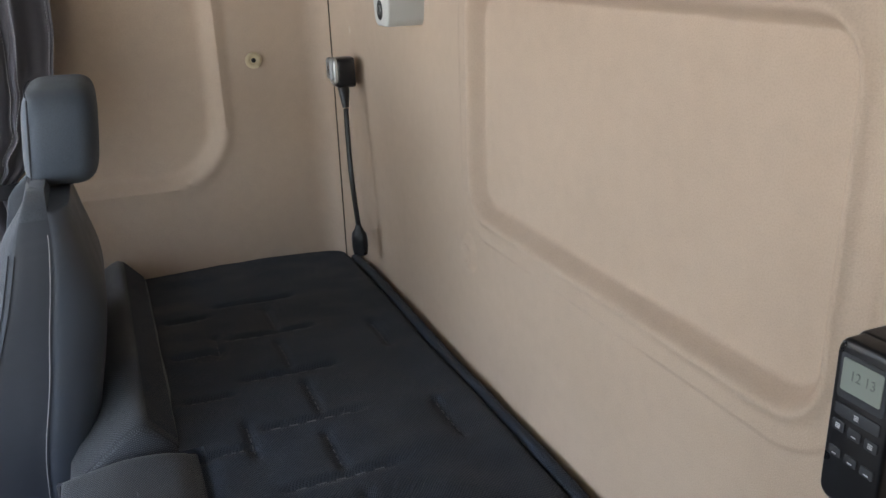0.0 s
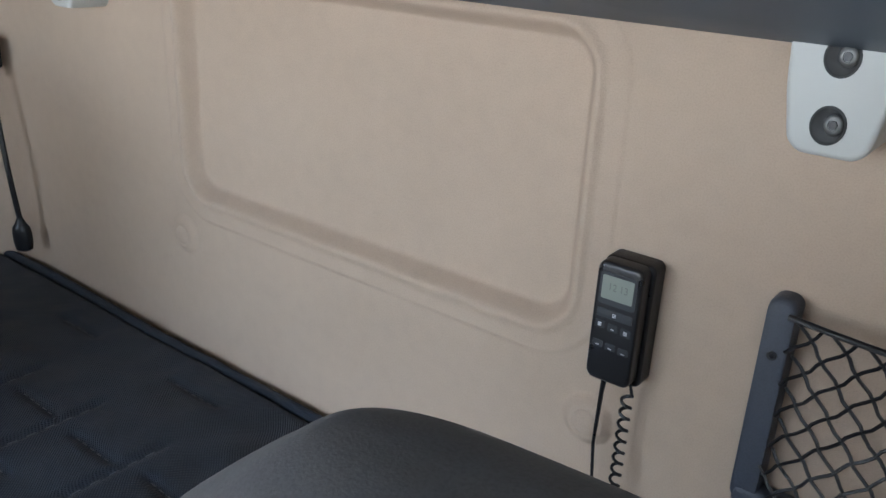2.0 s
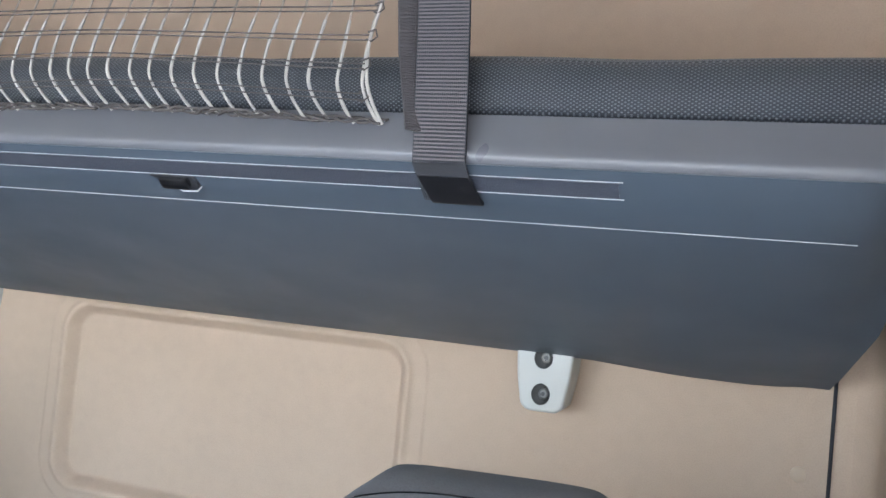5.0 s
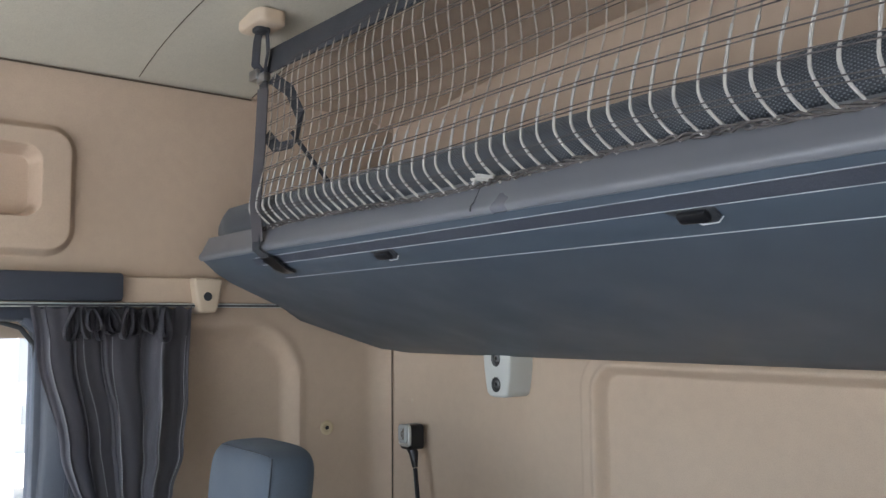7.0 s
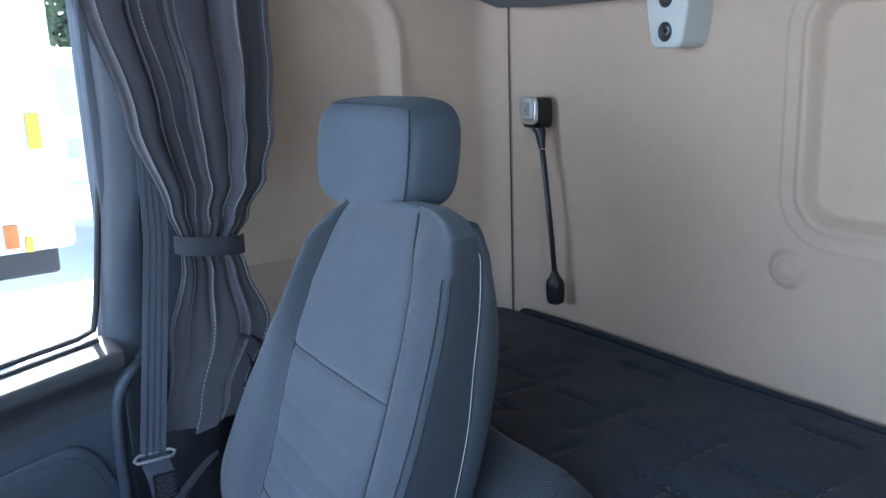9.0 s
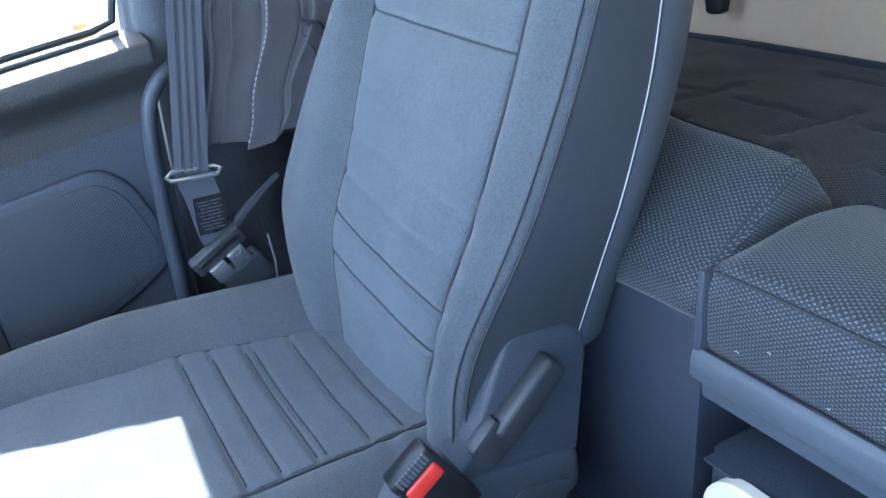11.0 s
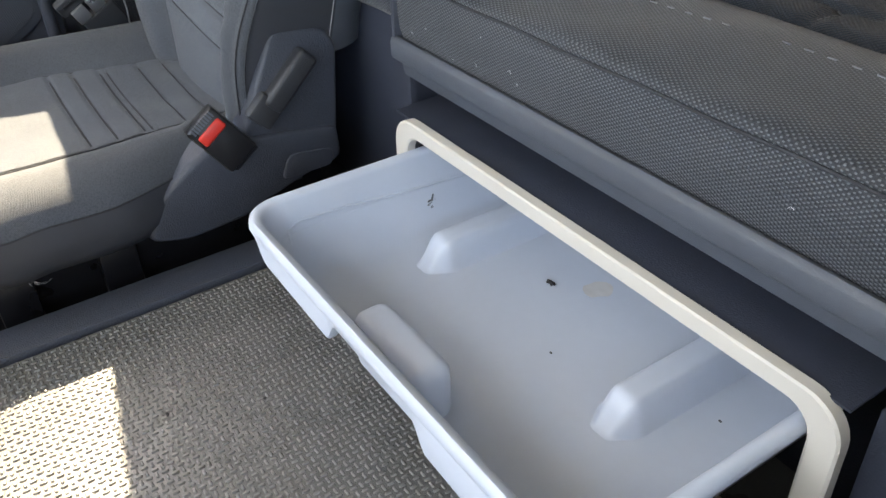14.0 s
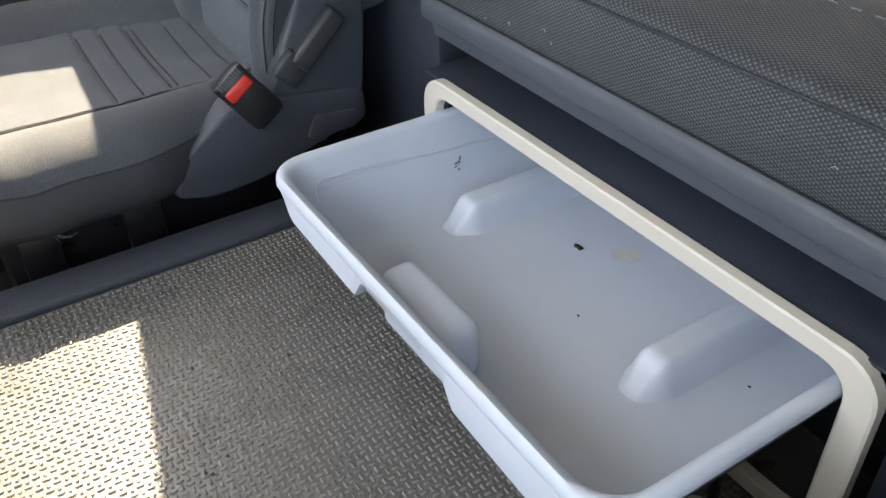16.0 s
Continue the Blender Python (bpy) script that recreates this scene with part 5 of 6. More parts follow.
def door_inset(y, z):
    """How far the door trim stands in from the outer plane."""
    inn = 0.052
    top = ledge_z(y)
    p = sd_rect(y, z, -1.62, -1.302, 0.243, 0.306, 0.016)
    inn -= 0.050 * step(0.002, -0.008, p)
    inn -= 0.030 * step(-0.038, -0.050, z) * step(-1.155, -1.20, y)                          # door pocket
    inn += 0.028 * step(top - 0.085, top - 0.02, z) ** 2                                     # shoulder under the window
    inn += 0.048 * step(-0.088, -0.110, z)
    return inn


def door_point(y, v):
    top = ledge_z(y)
    if v <= 1.0:
        z = -0.215 + (top - 0.006 + 0.215) * v
        return Vector((-1.10 + door_inset(y, z), y, z))
    w = v - 1.0
    lip = door_inset(y, top - 0.006)
    if w < 0.3:
        a = math.pi / 2 * w / 0.3
        return Vector((-1.10 + lip - 0.006 * (1 - math.cos(a)), y, top - 0.006 + 0.006 * math.sin(a)))
    t = (w - 0.3) / 0.7
    return Vector((-1.10 + (lip - 0.006) * (1 - t), y, top + 0.009 * t))


door = tagged(new("door_1"), "dark grey passenger door with speaker grille and bright sunlit ledge", "door", kind="structure")
bm = B()
ys = dense(-1.80, -0.892, 60, (-1.302, -1.145, -1.104), 21, 0.02)
grid(bm, ys, lin(0, 1, 130) + [1.08, 1.16, 1.24, 1.3, 1.5, 1.75, 2.0], door_point)
box(bm, -1.16, -1.115, -1.82, -0.885, -0.30, 0.25)
part("trim_panel", bm, GREY, door)
bm = B()
grid(bm, ys, lin(0, 1, 30) + [1.08, 1.16, 1.24, 1.3, 1.5, 1.75, 1.97], lambda y, v: door_point(y, v if v > 1 else 1 - (1 - v) * 0.092 / (ledge_z(y) + 0.209)) + Vector((0.0015, 0, 0.0015)))
part("upper_band", bm, BAND, door, "dark grained band below the window")


def door_plate(name, outline, x0, x1, material, parent, label="", r=0.003, corner=0.02):
    bm = B()
    slab(bm, rounded(outline, corner, 6), x1 - x0, r, Matrix(((0, 0, 1, x0), (1, 0, 0, 0), (0, 1, 0, 0), (0, 0, 0, 1))))
    return part(name, bm, material, parent, label)


CURVE = [(-1.200, 0.247), (-1.166, 0.199), (-1.146, 0.147), (-1.136, 0.085), (-1.136, 0.02)]
door_plate("insert_panel", [(-1.76, -0.030), (-1.76, 0.178), (-1.43, 0.222), (-1.278, 0.243)] + CURVE + [(-1.15, -0.030)], -1.052, -1.0445, CHARCOAL, door, "charcoal fabric door insert", 0.003, 0.03)
GRILLE_PTS = [(y + 0.006, z) for y, z in CURVE[::-1][1:]] + [(-1.071, 0.272), (-0.981, 0.287), (-0.946, 0.259), (-0.914, 0.182), (-0.914, 0.138), (-0.973, 0.098), (-1.029, 0.073), (-1.08, 0.060)]
grille = door_plate("speaker_grille", GRILLE_PTS, -1.052, -1.040, GREY, door, "perforated speaker grille", 0.005, 0.03)
GRILLE = mat("perforated_plastic", (0.056, 0.062, 0.078), 0.5, vary=0.05, bump=0.3, bump_scale=300, kind="weave")
door_plate("perforated_field", [(-1.035 + (y + 1.035) * 0.86, 0.175 + (z - 0.175) * 0.84) for y, z in GRILLE_PTS], -1.0405, -1.0380, GRILLE, grille, "finely perforated field", 0.001, 0.03)
door_plate("arm_band", [(-1.302, 0.243), (-1.278, 0.248), (-1.158, 0.285), (-1.142, 0.304), (-1.153, 0.3235), (-1.303, 0.302)], -1.052, -1.033, VINYL, door, "paler blue-grey arm band", 0.006, 0.012)
bm = B()
m = Matrix(((0, 0, 1, -1.058), (1, 0, 0, 0), (0, 1, 0, 0), (0, 0, 0, 1)))
slab(bm, rounded([(-1.62, 0.180), (-1.43, 0.228), (-1.375, 0.236), (-1.345, 0.243), (-1.338, 0.252), (-1.350, 0.257), (-1.372, 0.252), (-1.392, 0.262), (-1.394, 0.276), (-1.384, 0.287), (-1.368, 0.293), (-1.43, 0.287), (-1.62, 0.270)], 0.008, 4), 0.032, 0.006, m)
part("door_handle", bm, HANDLE_GREY, door, "light grey inside door handle")
bm = B()
lathe(bm, [(0.014, 0), (0.014, 0.003), (0.010, 0.0045), (0.004, 0.005)], 18, Matrix.Translation((-1.034, -1.128, 0.348)) @ Matrix.Rotation(radians(90), 4, "Y"))
part("blank_plug", bm, DARK, door)
bm = B()
box(bm, -1.085, -1.008, -1.80, -0.89, -0.285, -0.212, 0.012, 3)
part("lower_sill", bm, CREAM, door, "cream door sill strip")
step_plate = thing("door_step_plate", "ribbed aluminium step plate below the door", "step plate", (-1.03, -1.35, -0.34))
for k in range(4):
    bm = B()
    box(bm, -1.075 + 0.012 * k, -1.066 + 0.012 * k, -1.80, -0.89, -0.300 - 0.010 * k, -0.285 - 0.010 * k, 0.003)
    part("rib", bm, ALU, step_plate)
bm = B()
box(bm, -1.085, -1.022, -1.80, -0.89, -0.358, -0.318, 0.004)
part("base_strip", bm, DARK, step_plate)
bm = B()
lathe(bm, [(0.008, 0), (0.008, 0.003), (0.004, 0.005)], 12, Matrix.Translation((-1.024, -1.47, -0.335)) @ Matrix.Rotation(radians(90), 4, "Y"))
part("screw", bm, STEEL, step_plate)

# window: upper frame, rear post, glass, seal
bm = B()
box(bm, -1.15, -1.075, -1.85, -0.86, 1.055, 1.088, 0.012)
part("upper_frame", bm, GREY, door)
bm = B()
ring = []
for z, y0 in ((0.395, -0.903), (0.45, -0.9), (0.60, -0.886), (0.70, -0.873), (0.80, -0.868), (0.97, -0.870), (1.03, -0.880), (1.062, -0.912)):
    ring.append([(-1.15, y0, z), (-1.085, y0 - 0.004, z), (-1.068, y0 + 0.010, z), (-1.064, y0 + 0.050, z), (-1.075, -0.822, z), (-1.15, -0.822, z)])
ring_faces(bm, ring, cap0=True, cap1=True)
part("rear_post", bm, GREY, door, "blue-grey door post", angle=50)
bm = B()
tube(bm, [(-1.095, y, z) for y, z in [(-1.80, 0.304), (-1.3, 0.388), (-1.02, 0.434), (-0.945, 0.446), (-0.918, 0.456), (-0.908, 0.50), (-0.880, 0.70), (-0.874, 0.90), (-0.882, 1.005), (-0.91, 1.042), (-0.95, 1.055), (-1.3, 1.055), (-1.8, 1.055)]], 0.0055, 8)
part("window_seal", bm, BLACK_RUBBER, door, "black rubber window seal")
bm = B()
tube(bm, [(-1.080, y, ledge_z(y) + 0.011) for y in lin(-1.80, -0.915, 30)], 0.0038, 8)
part("sill_gasket", bm, DARK, door, "dark grey sill gasket")
bm = B()
box(bm, -1.110, -1.106, -1.83, -0.88, 0.26, 1.07)
gl = part("window_pane", bm, GLASS, door)
gl.visible_shadow = False
bm = B()
box(bm, -1.16, -1.06, -2.12, -1.80, -0.36, 1.09, 0.02)
part("front_post", bm, GREY, door)
# driver's door, plain
bm = B()
box(bm, 1.06, 1.15, -2.12, -0.80, -0.36, 0.40, 0.01)
box(bm, 1.06, 1.15, -2.12, -0.80, 1.03, 1.09, 0.01)
box(bm, 1.06, 1.15, -0.90, -0.80, 0.40, 1.03, 0.005)
box(bm, 1.06, 1.15, -2.12, -1.75, 0.40, 1.03, 0.005)
tagged(part("door_2", bm, GREY), "dark grey driver door", "door", kind="structure")

# pillar between door and side lining
bm = B()
box(bm, -1.15, -1.082, -0.885, -0.735, -0.36, 1.088, 0.010)
solid("trim_door_pillar", bm, GREY, "blue-grey door pillar trim", "trim", "structure")
bm = B()
tube(bm, spline([(-1.060, -0.850, 0.402), (-1.036, -0.870, 0.396), (-1.030, -0.889, 0.384), (-1.030, -0.904, 0.360), (-1.030, -0.911, 0.325), (-1.030, -0.914, 0.27), (-1.030, -0.914, 0.15), (-1.030, -0.910, 0.0), (-1.035, -0.908, -0.05)], 5), 0.0105, 10)
handle = thing("grab_handle", "blue-grey tubular grab handle beside the door", "handle", (-1.03, -0.91, 0.17))
part("bar", bm, GREY, handle)
for y, z in ((-0.850, 0.402), (-0.91, -0.05)):
    bm = B()
    lathe(bm, [(0.017, 0), (0.017, 0.006), (0.012, 0.012)], 16, Matrix.Translation((-1.062 if z > 0 else -1.048, y, z)) @ Matrix.Rotation(radians(90), 4, "Y"))
    part("end_cap", bm, GREY, handle)
# dark trim over the window and rail of the curtain
bm = B()
box(bm, -1.13, -1.045, -2.08, -0.722, 1.096, 1.156, 0.008)
solid("trim_window_header", bm, GREY, "blue-grey header trim above the door window", "trim", "structure")
bm = B()
box(bm, -1.098, -1.068, -0.720, -0.30, 1.094, 1.150, 0.006)
solid("trim_header_rear", bm, BEIGE, "beige header trim behind the door", "trim", "structure")
rail = thing("curtain_rail", "thin pale curtain rail above the window", "curtain rail", (-1.06, -0.9, 1.09))
bm = B()
box(bm, -1.075, -1.058, -2.05, -0.34, 1.084, 1.0935, 0.002)
part("track", bm, BRACKET, rail)
bm = B()
box(bm, -1.0575, -1.0565, -2.05, -0.34, 1.086, 1.090, 0)
part("track_slot", bm, DARK, rail, "dark slot")
sb = thing("bunk_side_bracket", "beige plastic support bracket under the upper bunk", "bracket", (-1.06, -0.545, 1.08))
bm = B()
slab(bm, rounded([(-0.574, 1.150), (-0.506, 1.150), (-0.512, 1.100), (-0.520, 1.072), (-0.560, 1.070), (-0.566, 1.10)], 0.010), 0.048, 0.008, Matrix(((0, 0, 1, -1.085), (1, 0, 0, 0), (0, 1, 0, 0), (0, 0, 0, 1))))
part("body", bm, BEIGE_PLASTIC, sb)
bm = B()
lathe(bm, [(0.010, 0), (0.0095, 0.002), (0.004, 0.0025)], 16, Matrix.Translation((-1.037, -0.542, 1.108)) @ Matrix.Rotation(radians(90), 4, "Y"))
part("screw_hole", bm, DARK, sb)

# ---- curtain ----
curtain = thing("window_curtain", "grey curtain with pale stitching, gathered by a tie band", "curtain", (-0.98, -0.78, 0.3))
CY0 = ((0.29, -0.882), (0.45, -0.845), (0.58, -0.803), (0.61, -0.800), (0.66, -0.812), (0.80, -0.848), (1.0, -0.892), (1.10, -0.905))
CY1 = ((0.29, -0.775), (0.36, -0.735), (0.47, -0.672), (0.55, -0.695), (0.60, -0.706), (0.64, -0.676), (0.70, -0.634), (0.78, -0.606), (0.9, -0.590), (1.10, -0.574))
CX = ((0.29, -0.885), (0.45, -0.925), (0.60, -0.958), (0.8, -1.005), (1.0, -1.035), (1.10, -1.048))
def curtain_at(u, z):
    y0, y1, xc = smooth_interp(z, CY0), smooth_interp(z, CY1), interp(z, CX)
    tight = gauss(z - 0.60, 0.075)
    top = step(1.015, 1.05, z)
    amp = 0.020 * (1 - 0.55 * tight) * (1 - 0.45 * top) * (1 + 0.5 * math.sin(9 * u + 1))
    amp *= 0.16 + 0.84 * step(0.44, 0.57, z)
    amp *= 1 - 0.65 * step(0.17, 0.10, u) - 0.6 * step(0.86, 0.93, u)
    ph = 2 * math.pi * (4.6 * u + 0.42 * math.sin(5 * u) + 0.10 * math.sin(4 * z + 5 * u) + 0.30 * noise.noise((u * 4, z * 2.2, 8)))
    x = xc + amp * (1.7 * abs(math.sin(ph / 2)) ** 0.75 - 1.0 + 0.25 * math.sin(2 * ph + 0.8 + 2 * z)) + 0.0022 * math.sin(3 * ph + 2 + 6 * z) * step(0.44, 0.57, z)
    x += top * 0.013 * math.sin(2 * math.pi * 11 * u + 2.2 * math.sin(13 * u)) * step(0.16, 0.24, u) * step(0.92, 0.86, u)
    y = y0 + (y1 - y0) * u + 0.011 * math.cos(ph) * (1 - 0.5 * tight) * min(1.0, 8 * u, 8 * (1 - u))
    x += 0.005 * noise.noise((u * 5, z * 3, 3)) + 0.002 * noise.noise((u * 12, z * 22, 9))
    return Vector((x, y, z + 0.008 * math.sin(9 * u) * step(0.42, 0.322, z) + 0.004 * top * math.sin(70 * u)))
bm = B()
us = lin(0, 1, 190)
front_rings = [[curtain_at(u, z) for u in us] for z in lin(0.322, 1.083, 130)]
ring_faces(bm, front_rings, closed_ring=False)
bmesh.ops.solidify(bm, geom=bm.faces[:], thickness=0.0015)
cloth = part("cloth", bm, CURTAIN, curtain, angle=80)
for u in (0.09, 0.30, 0.50, 0.63, 0.80, 0.965):
    bm = B()
    z = 0.330 if u in (0.50, 0.965) else 0.64
    while z < (1.075 if u in (0.10, 0.975) else 1.02):
        if abs(z - 0.60) > 0.028:
            tube(bm, [curtain_at(u, zz) + Vector((0.0036, -0.0024, 0)) for zz in (z, z + 0.0018, z + 0.0036)], 0.0008, 4)
        z += 0.0062
    tagged(part("stitch_line", bm, STITCH, cloth, "dashed white stitching"), kind="stuff")
pleat_rnd = random.Random(17)
for k in range(22):
    u = 0.21 + 0.0265 * k + (0.05 if k > 10 else 0.0) + pleat_rnd.uniform(-0.006, 0.006)
    base = curtain_at(u, 1.05)
    w, drop, lean = pleat_rnd.uniform(0.006, 0.013), pleat_rnd.uniform(0.046, 0.070), pleat_rnd.uniform(-0.012, 0.012)
    ring = []
    for a in lin(0, 1, 22):
        t = 2 * math.pi * a
        ring.append((w * math.sin(t) * (1 - 0.35 * math.cos(t)), 0.5 * drop * (math.cos(t) - 1)))
    bm = B()
    ring_faces(bm, [[base + Vector((0.004 + d, dy + lean * (-dz / 0.05), 0.030 + dz)) for dy, dz in ring] for d in (0.0, 0.008, 0.017, 0.024)])
    bmesh.ops.solidify(bm, geom=bm.faces[:], thickness=0.001)
    part("heading_pleat", bm, CURTAIN, curtain, "looped pleat of the gathered heading", angle=80)
bm = B()
band = [(-0.957 + 0.034 * math.sqrt(max(0.0, 1 - t * t)), -0.753 + 0.056 * t, 0.602 - 0.007 * t) for t in [-1.0, -0.97, -0.9] + lin(-0.8, 0.8, 17) + [0.9, 0.97, 1.0]]
strap(bm, band, (0, 0, 0.030), 0.0015)
part("tie_band", bm, BLACK_WEB, curtain, "dark tie band")
bm = B()
grid(bm, lin(0, 1, 24), lin(0, 1, 24), lambda u, v: Vector((-0.925 + 0.012 * math.sin(9 * u + 5 * v) + 0.03 * (1 - v) + 0.006 * noise.noise((u * 7, v * 7, 2)), -0.745 + 0.075 * u + 0.02 * math.sin(3 * v), 0.37 + 0.085 * v - 0.02 * u)))
bmesh.ops.solidify(bm, geom=bm.faces[:], thickness=0.002)
part("folded_lining", bm, BLACK_WEB, curtain, "dark folded lining")

# ---- hanging seat belt ----
belt = thing("seat_belt", "grey hanging seat belt with steel tongue and black buckle", "seat belt", (-0.88, -0.87, 0.1))
bm = B()
BELT_LINE = [(-1.072, -0.780, 0.90), (-1.025, -0.790, 0.75), (-0.962, -0.812, 0.60), (-0.912, -0.846, 0.45), (-0.884, -0.870, 0.33), (-0.877, -0.878, 0.285)]
strap(bm, BELT_LINE, (0.004, 0.038, 0), 0.0012)
part("webbing", bm, BELT_WEB, belt)
for off in (-0.0095, 0.0, 0.0095):
    bm = B()
    strap(bm, [(x + 0.0008 + 0.1 * off, y + off, z) for x, y, z in BELT_LINE], (0.0004, 0.0038, 0), 0.0012)
    part("stripe", bm, BLACK_WEB, belt, "darker woven stripe")
bm = B()
strap(bm, [(-0.877, -0.877, 0.283), (-0.873, -0.870, 0.250), (-0.872, -0.866, 0.220), (-0.871, -0.862, 0.200)], (0.006, 0.040, 0.004), 0.0014)
part("lower_webbing", bm, BELT_WEB, belt)
bm = B()
tube(bm, [(-0.872, -0.908, 0.2865), (-0.868, -0.904, 0.2835), (-0.866, -0.876, 0.2825), (-0.868, -0.850, 0.2815), (-0.874, -0.845, 0.285), (-0.878, -0.852, 0.2885), (-0.878, -0.90, 0.2905)], 0.0026, 8, loop=True)
part("slide_bar", bm, STEEL, belt, "steel slide bar")
bm = B()
box(bm, -0.867, -0.8665, -0.885, -0.847, 0.212, 0.258, 0)
tag_patch = part("label_patch", bm, BLACK, belt, "dark woven label")
bm = B()
for k in range(9):
    mid = -0.867 + 0.006 * math.sin(2.7 * k)
    for y0, y1 in ((-0.882 + 0.002 * (k % 3), mid - 0.001), (mid + 0.001, -0.853 - 0.003 * (k % 2))):
        box(bm, -0.8662, -0.8659, y0, y1, 0.2512 - 0.0042 * k, 0.2520 - 0.0042 * k, 0)
tagged(part("print", bm, GREY_STITCH, tag_patch, "pale unreadable print"), kind="stuff")
m = Matrix.Translation((-0.866, -0.864, 0.184)) @ Matrix.Rotation(radians(30), 4, "X") @ Matrix.Rotation(radians(14), 4, "Y")
bm = B()
box(bm, -0.008, 0.008, -0.036, 0.036, -0.004, 0.020, 0.004, 2, m)
part("tongue_body", bm, DARK, belt)
bm = B()
box(bm, 0.0075, 0.0095, -0.028, 0.028, 0.008, 0.014, 0.001, 2, m)
part("tongue_slot", bm, BLACK, belt, "black belt slot")
for y in (-0.014, 0.013):
    bm = B()
    box(bm, 0.0070, 0.0125, y - 0.011, y + 0.011, -0.026, 0.000, 0.002, 2, m)
    part("tongue_plate", bm, STEEL, belt, "bright steel tongue plate")
m = m @ Matrix.Translation((0.0, 0.006, -0.055))
bm = B()
box(bm, -0.010, 0.010, -0.029, 0.029, -0.056, 0.028, 0.005, 3, m)
part("buckle_body", bm, DARK, belt)
bm = B()
strap(bm, [(-0.868, -0.850, 0.205), (-0.868, -0.835, 0.222), (-0.872, -0.812, 0.240), (-0.88, -0.785, 0.255)], (0.016, 0.013, 0.016), 0.003)
part("buckle_strap", bm, BLACK_WEB, belt)
bm = B()
tube(bm, [(-0.862, -0.806, 0.195), (-0.858, -0.803, 0.16), (-0.858, -0.804, 0.135), (-0.862, -0.798, 0.125)], 0.0014, 6)
part("wire_stay", bm, STEEL, belt)
belt.matrix_basis = Matrix.Translation((0, -0.024, 0.02)) @ belt.matrix_basis

# crumpled black cloth behind the belt, widened to darken the pale lining there
bm = B()
grid(bm, lin(0, 1, 20), lin(0, 1, 30), lambda u, v: Vector((-0.955 + 0.012 * math.sin(8 * u + 6 * v) + 0.008 * noise.noise((u * 6, v * 9, 8)), -0.885 + 0.19 * u, -0.05 + 0.46 * v)))
bmesh.ops.solidify(bm, geom=bm.faces[:], thickness=0.003)
tagged(part("black_cover", bm, BLACK_WEB), "black crumpled cloth cover hanging behind the seat belt", "cloth cover")

# ---- small things on the rear wall ----
def reading_lamp(x, side, lab):
    lamp = thing("reading_lamp", lab, "reading lamp", (x, -0.01, 0.77), "reading lamps")
    hx = x - 0.014 if side < 0 else x
    bm = B()
    slab(bm, rrect(0.050, 0.062, 0.012), 0.042, 0.010, Matrix.Translation((hx, -0.006, 0.764)) @ TO_BACK)
    part("head", bm, BLACK, lamp, "black lamp head")
    bm = B()
    slab(bm, rrect(0.045, 0.055, 0.012), 0.008, 0.004, Matrix.Translation((hx - side * 0.002, -0.044, 0.769)) @ TO_BACK)
    part("bezel", bm, ALU, lamp, "silver bezel")
    bm = B()
    slab(bm, rrect(0.036, 0.046, 0.009), 0.013, 0.006, Matrix.Translation((hx - side * 0.004, -0.046, 0.774)) @ TO_BACK)
    lens = part("lens", bm, LENS, lamp, "frosted clear lens")
    bm = B()
    for k in range(9):
        rx = hx - side * 0.004 - 0.010 + 0.0025 * k
        tube(bm, [(rx, -0.0590, 0.760), (rx, -0.0590, 0.788)], 0.0008, 4)
    tagged(part("lens_ridges", bm, CHROME, lens), kind="stuff")
    bm = B()
    tube(bm, [(hx, -0.030, 0.742), (x - side * 0.003, -0.031, 0.725), (x - side * 0.006, -0.031, 0.700), (x - side * 0.008, -0.031, 0.692)], [0.013, 0.012, 0.008, 0.007], 12)
    part("collar", bm, BLACK, lamp)
    bm = B()
    lean = 0.035 if side < 0 else -0.006
    neck = [(x - side * (0.008 + lean * t + 0.008 * math.sin(math.pi * t)), -0.031 - 0.006 * math.sin(math.pi * t), 0.690 - 0.252 * t) for t in lin(0, 1, 90)]
    tube(bm, neck, [0.0052 + 0.0009 * (k % 2) for k in range(90)], 8)
    part("gooseneck", bm, BLACK, lamp, "black ribbed gooseneck")
    e = Vector(neck[-1])
    bm = B()
    pts = [e + Vector((-side * 0.003 * t / 0.07, 0.0, -t)) for t in (0, 0.010, 0.018, 0.030, 0.050, 0.066, 0.070)]
    tube(bm, pts, [0.007, 0.011, 0.0175, 0.0195, 0.0195, 0.017, 0.010], 12, flat=0.6)
    part("reflector", bm, BLACK, lamp, "black lamp shade")
    return lamp


lamp_l = reading_lamp(-0.950, -1, "black gooseneck reading lamp fixed beside the rear seam")
lamp_l.matrix_basis = Matrix.Translation((0.006, -0.016, 0)) @ lamp_l.matrix_basis
lamp_r = reading_lamp(0.918, 1, "black gooseneck reading lamp beside the pocket net")
lamp_r.matrix_basis = Matrix.Translation((-0.019, 0, -0.003)) @ lamp_r.matrix_basis


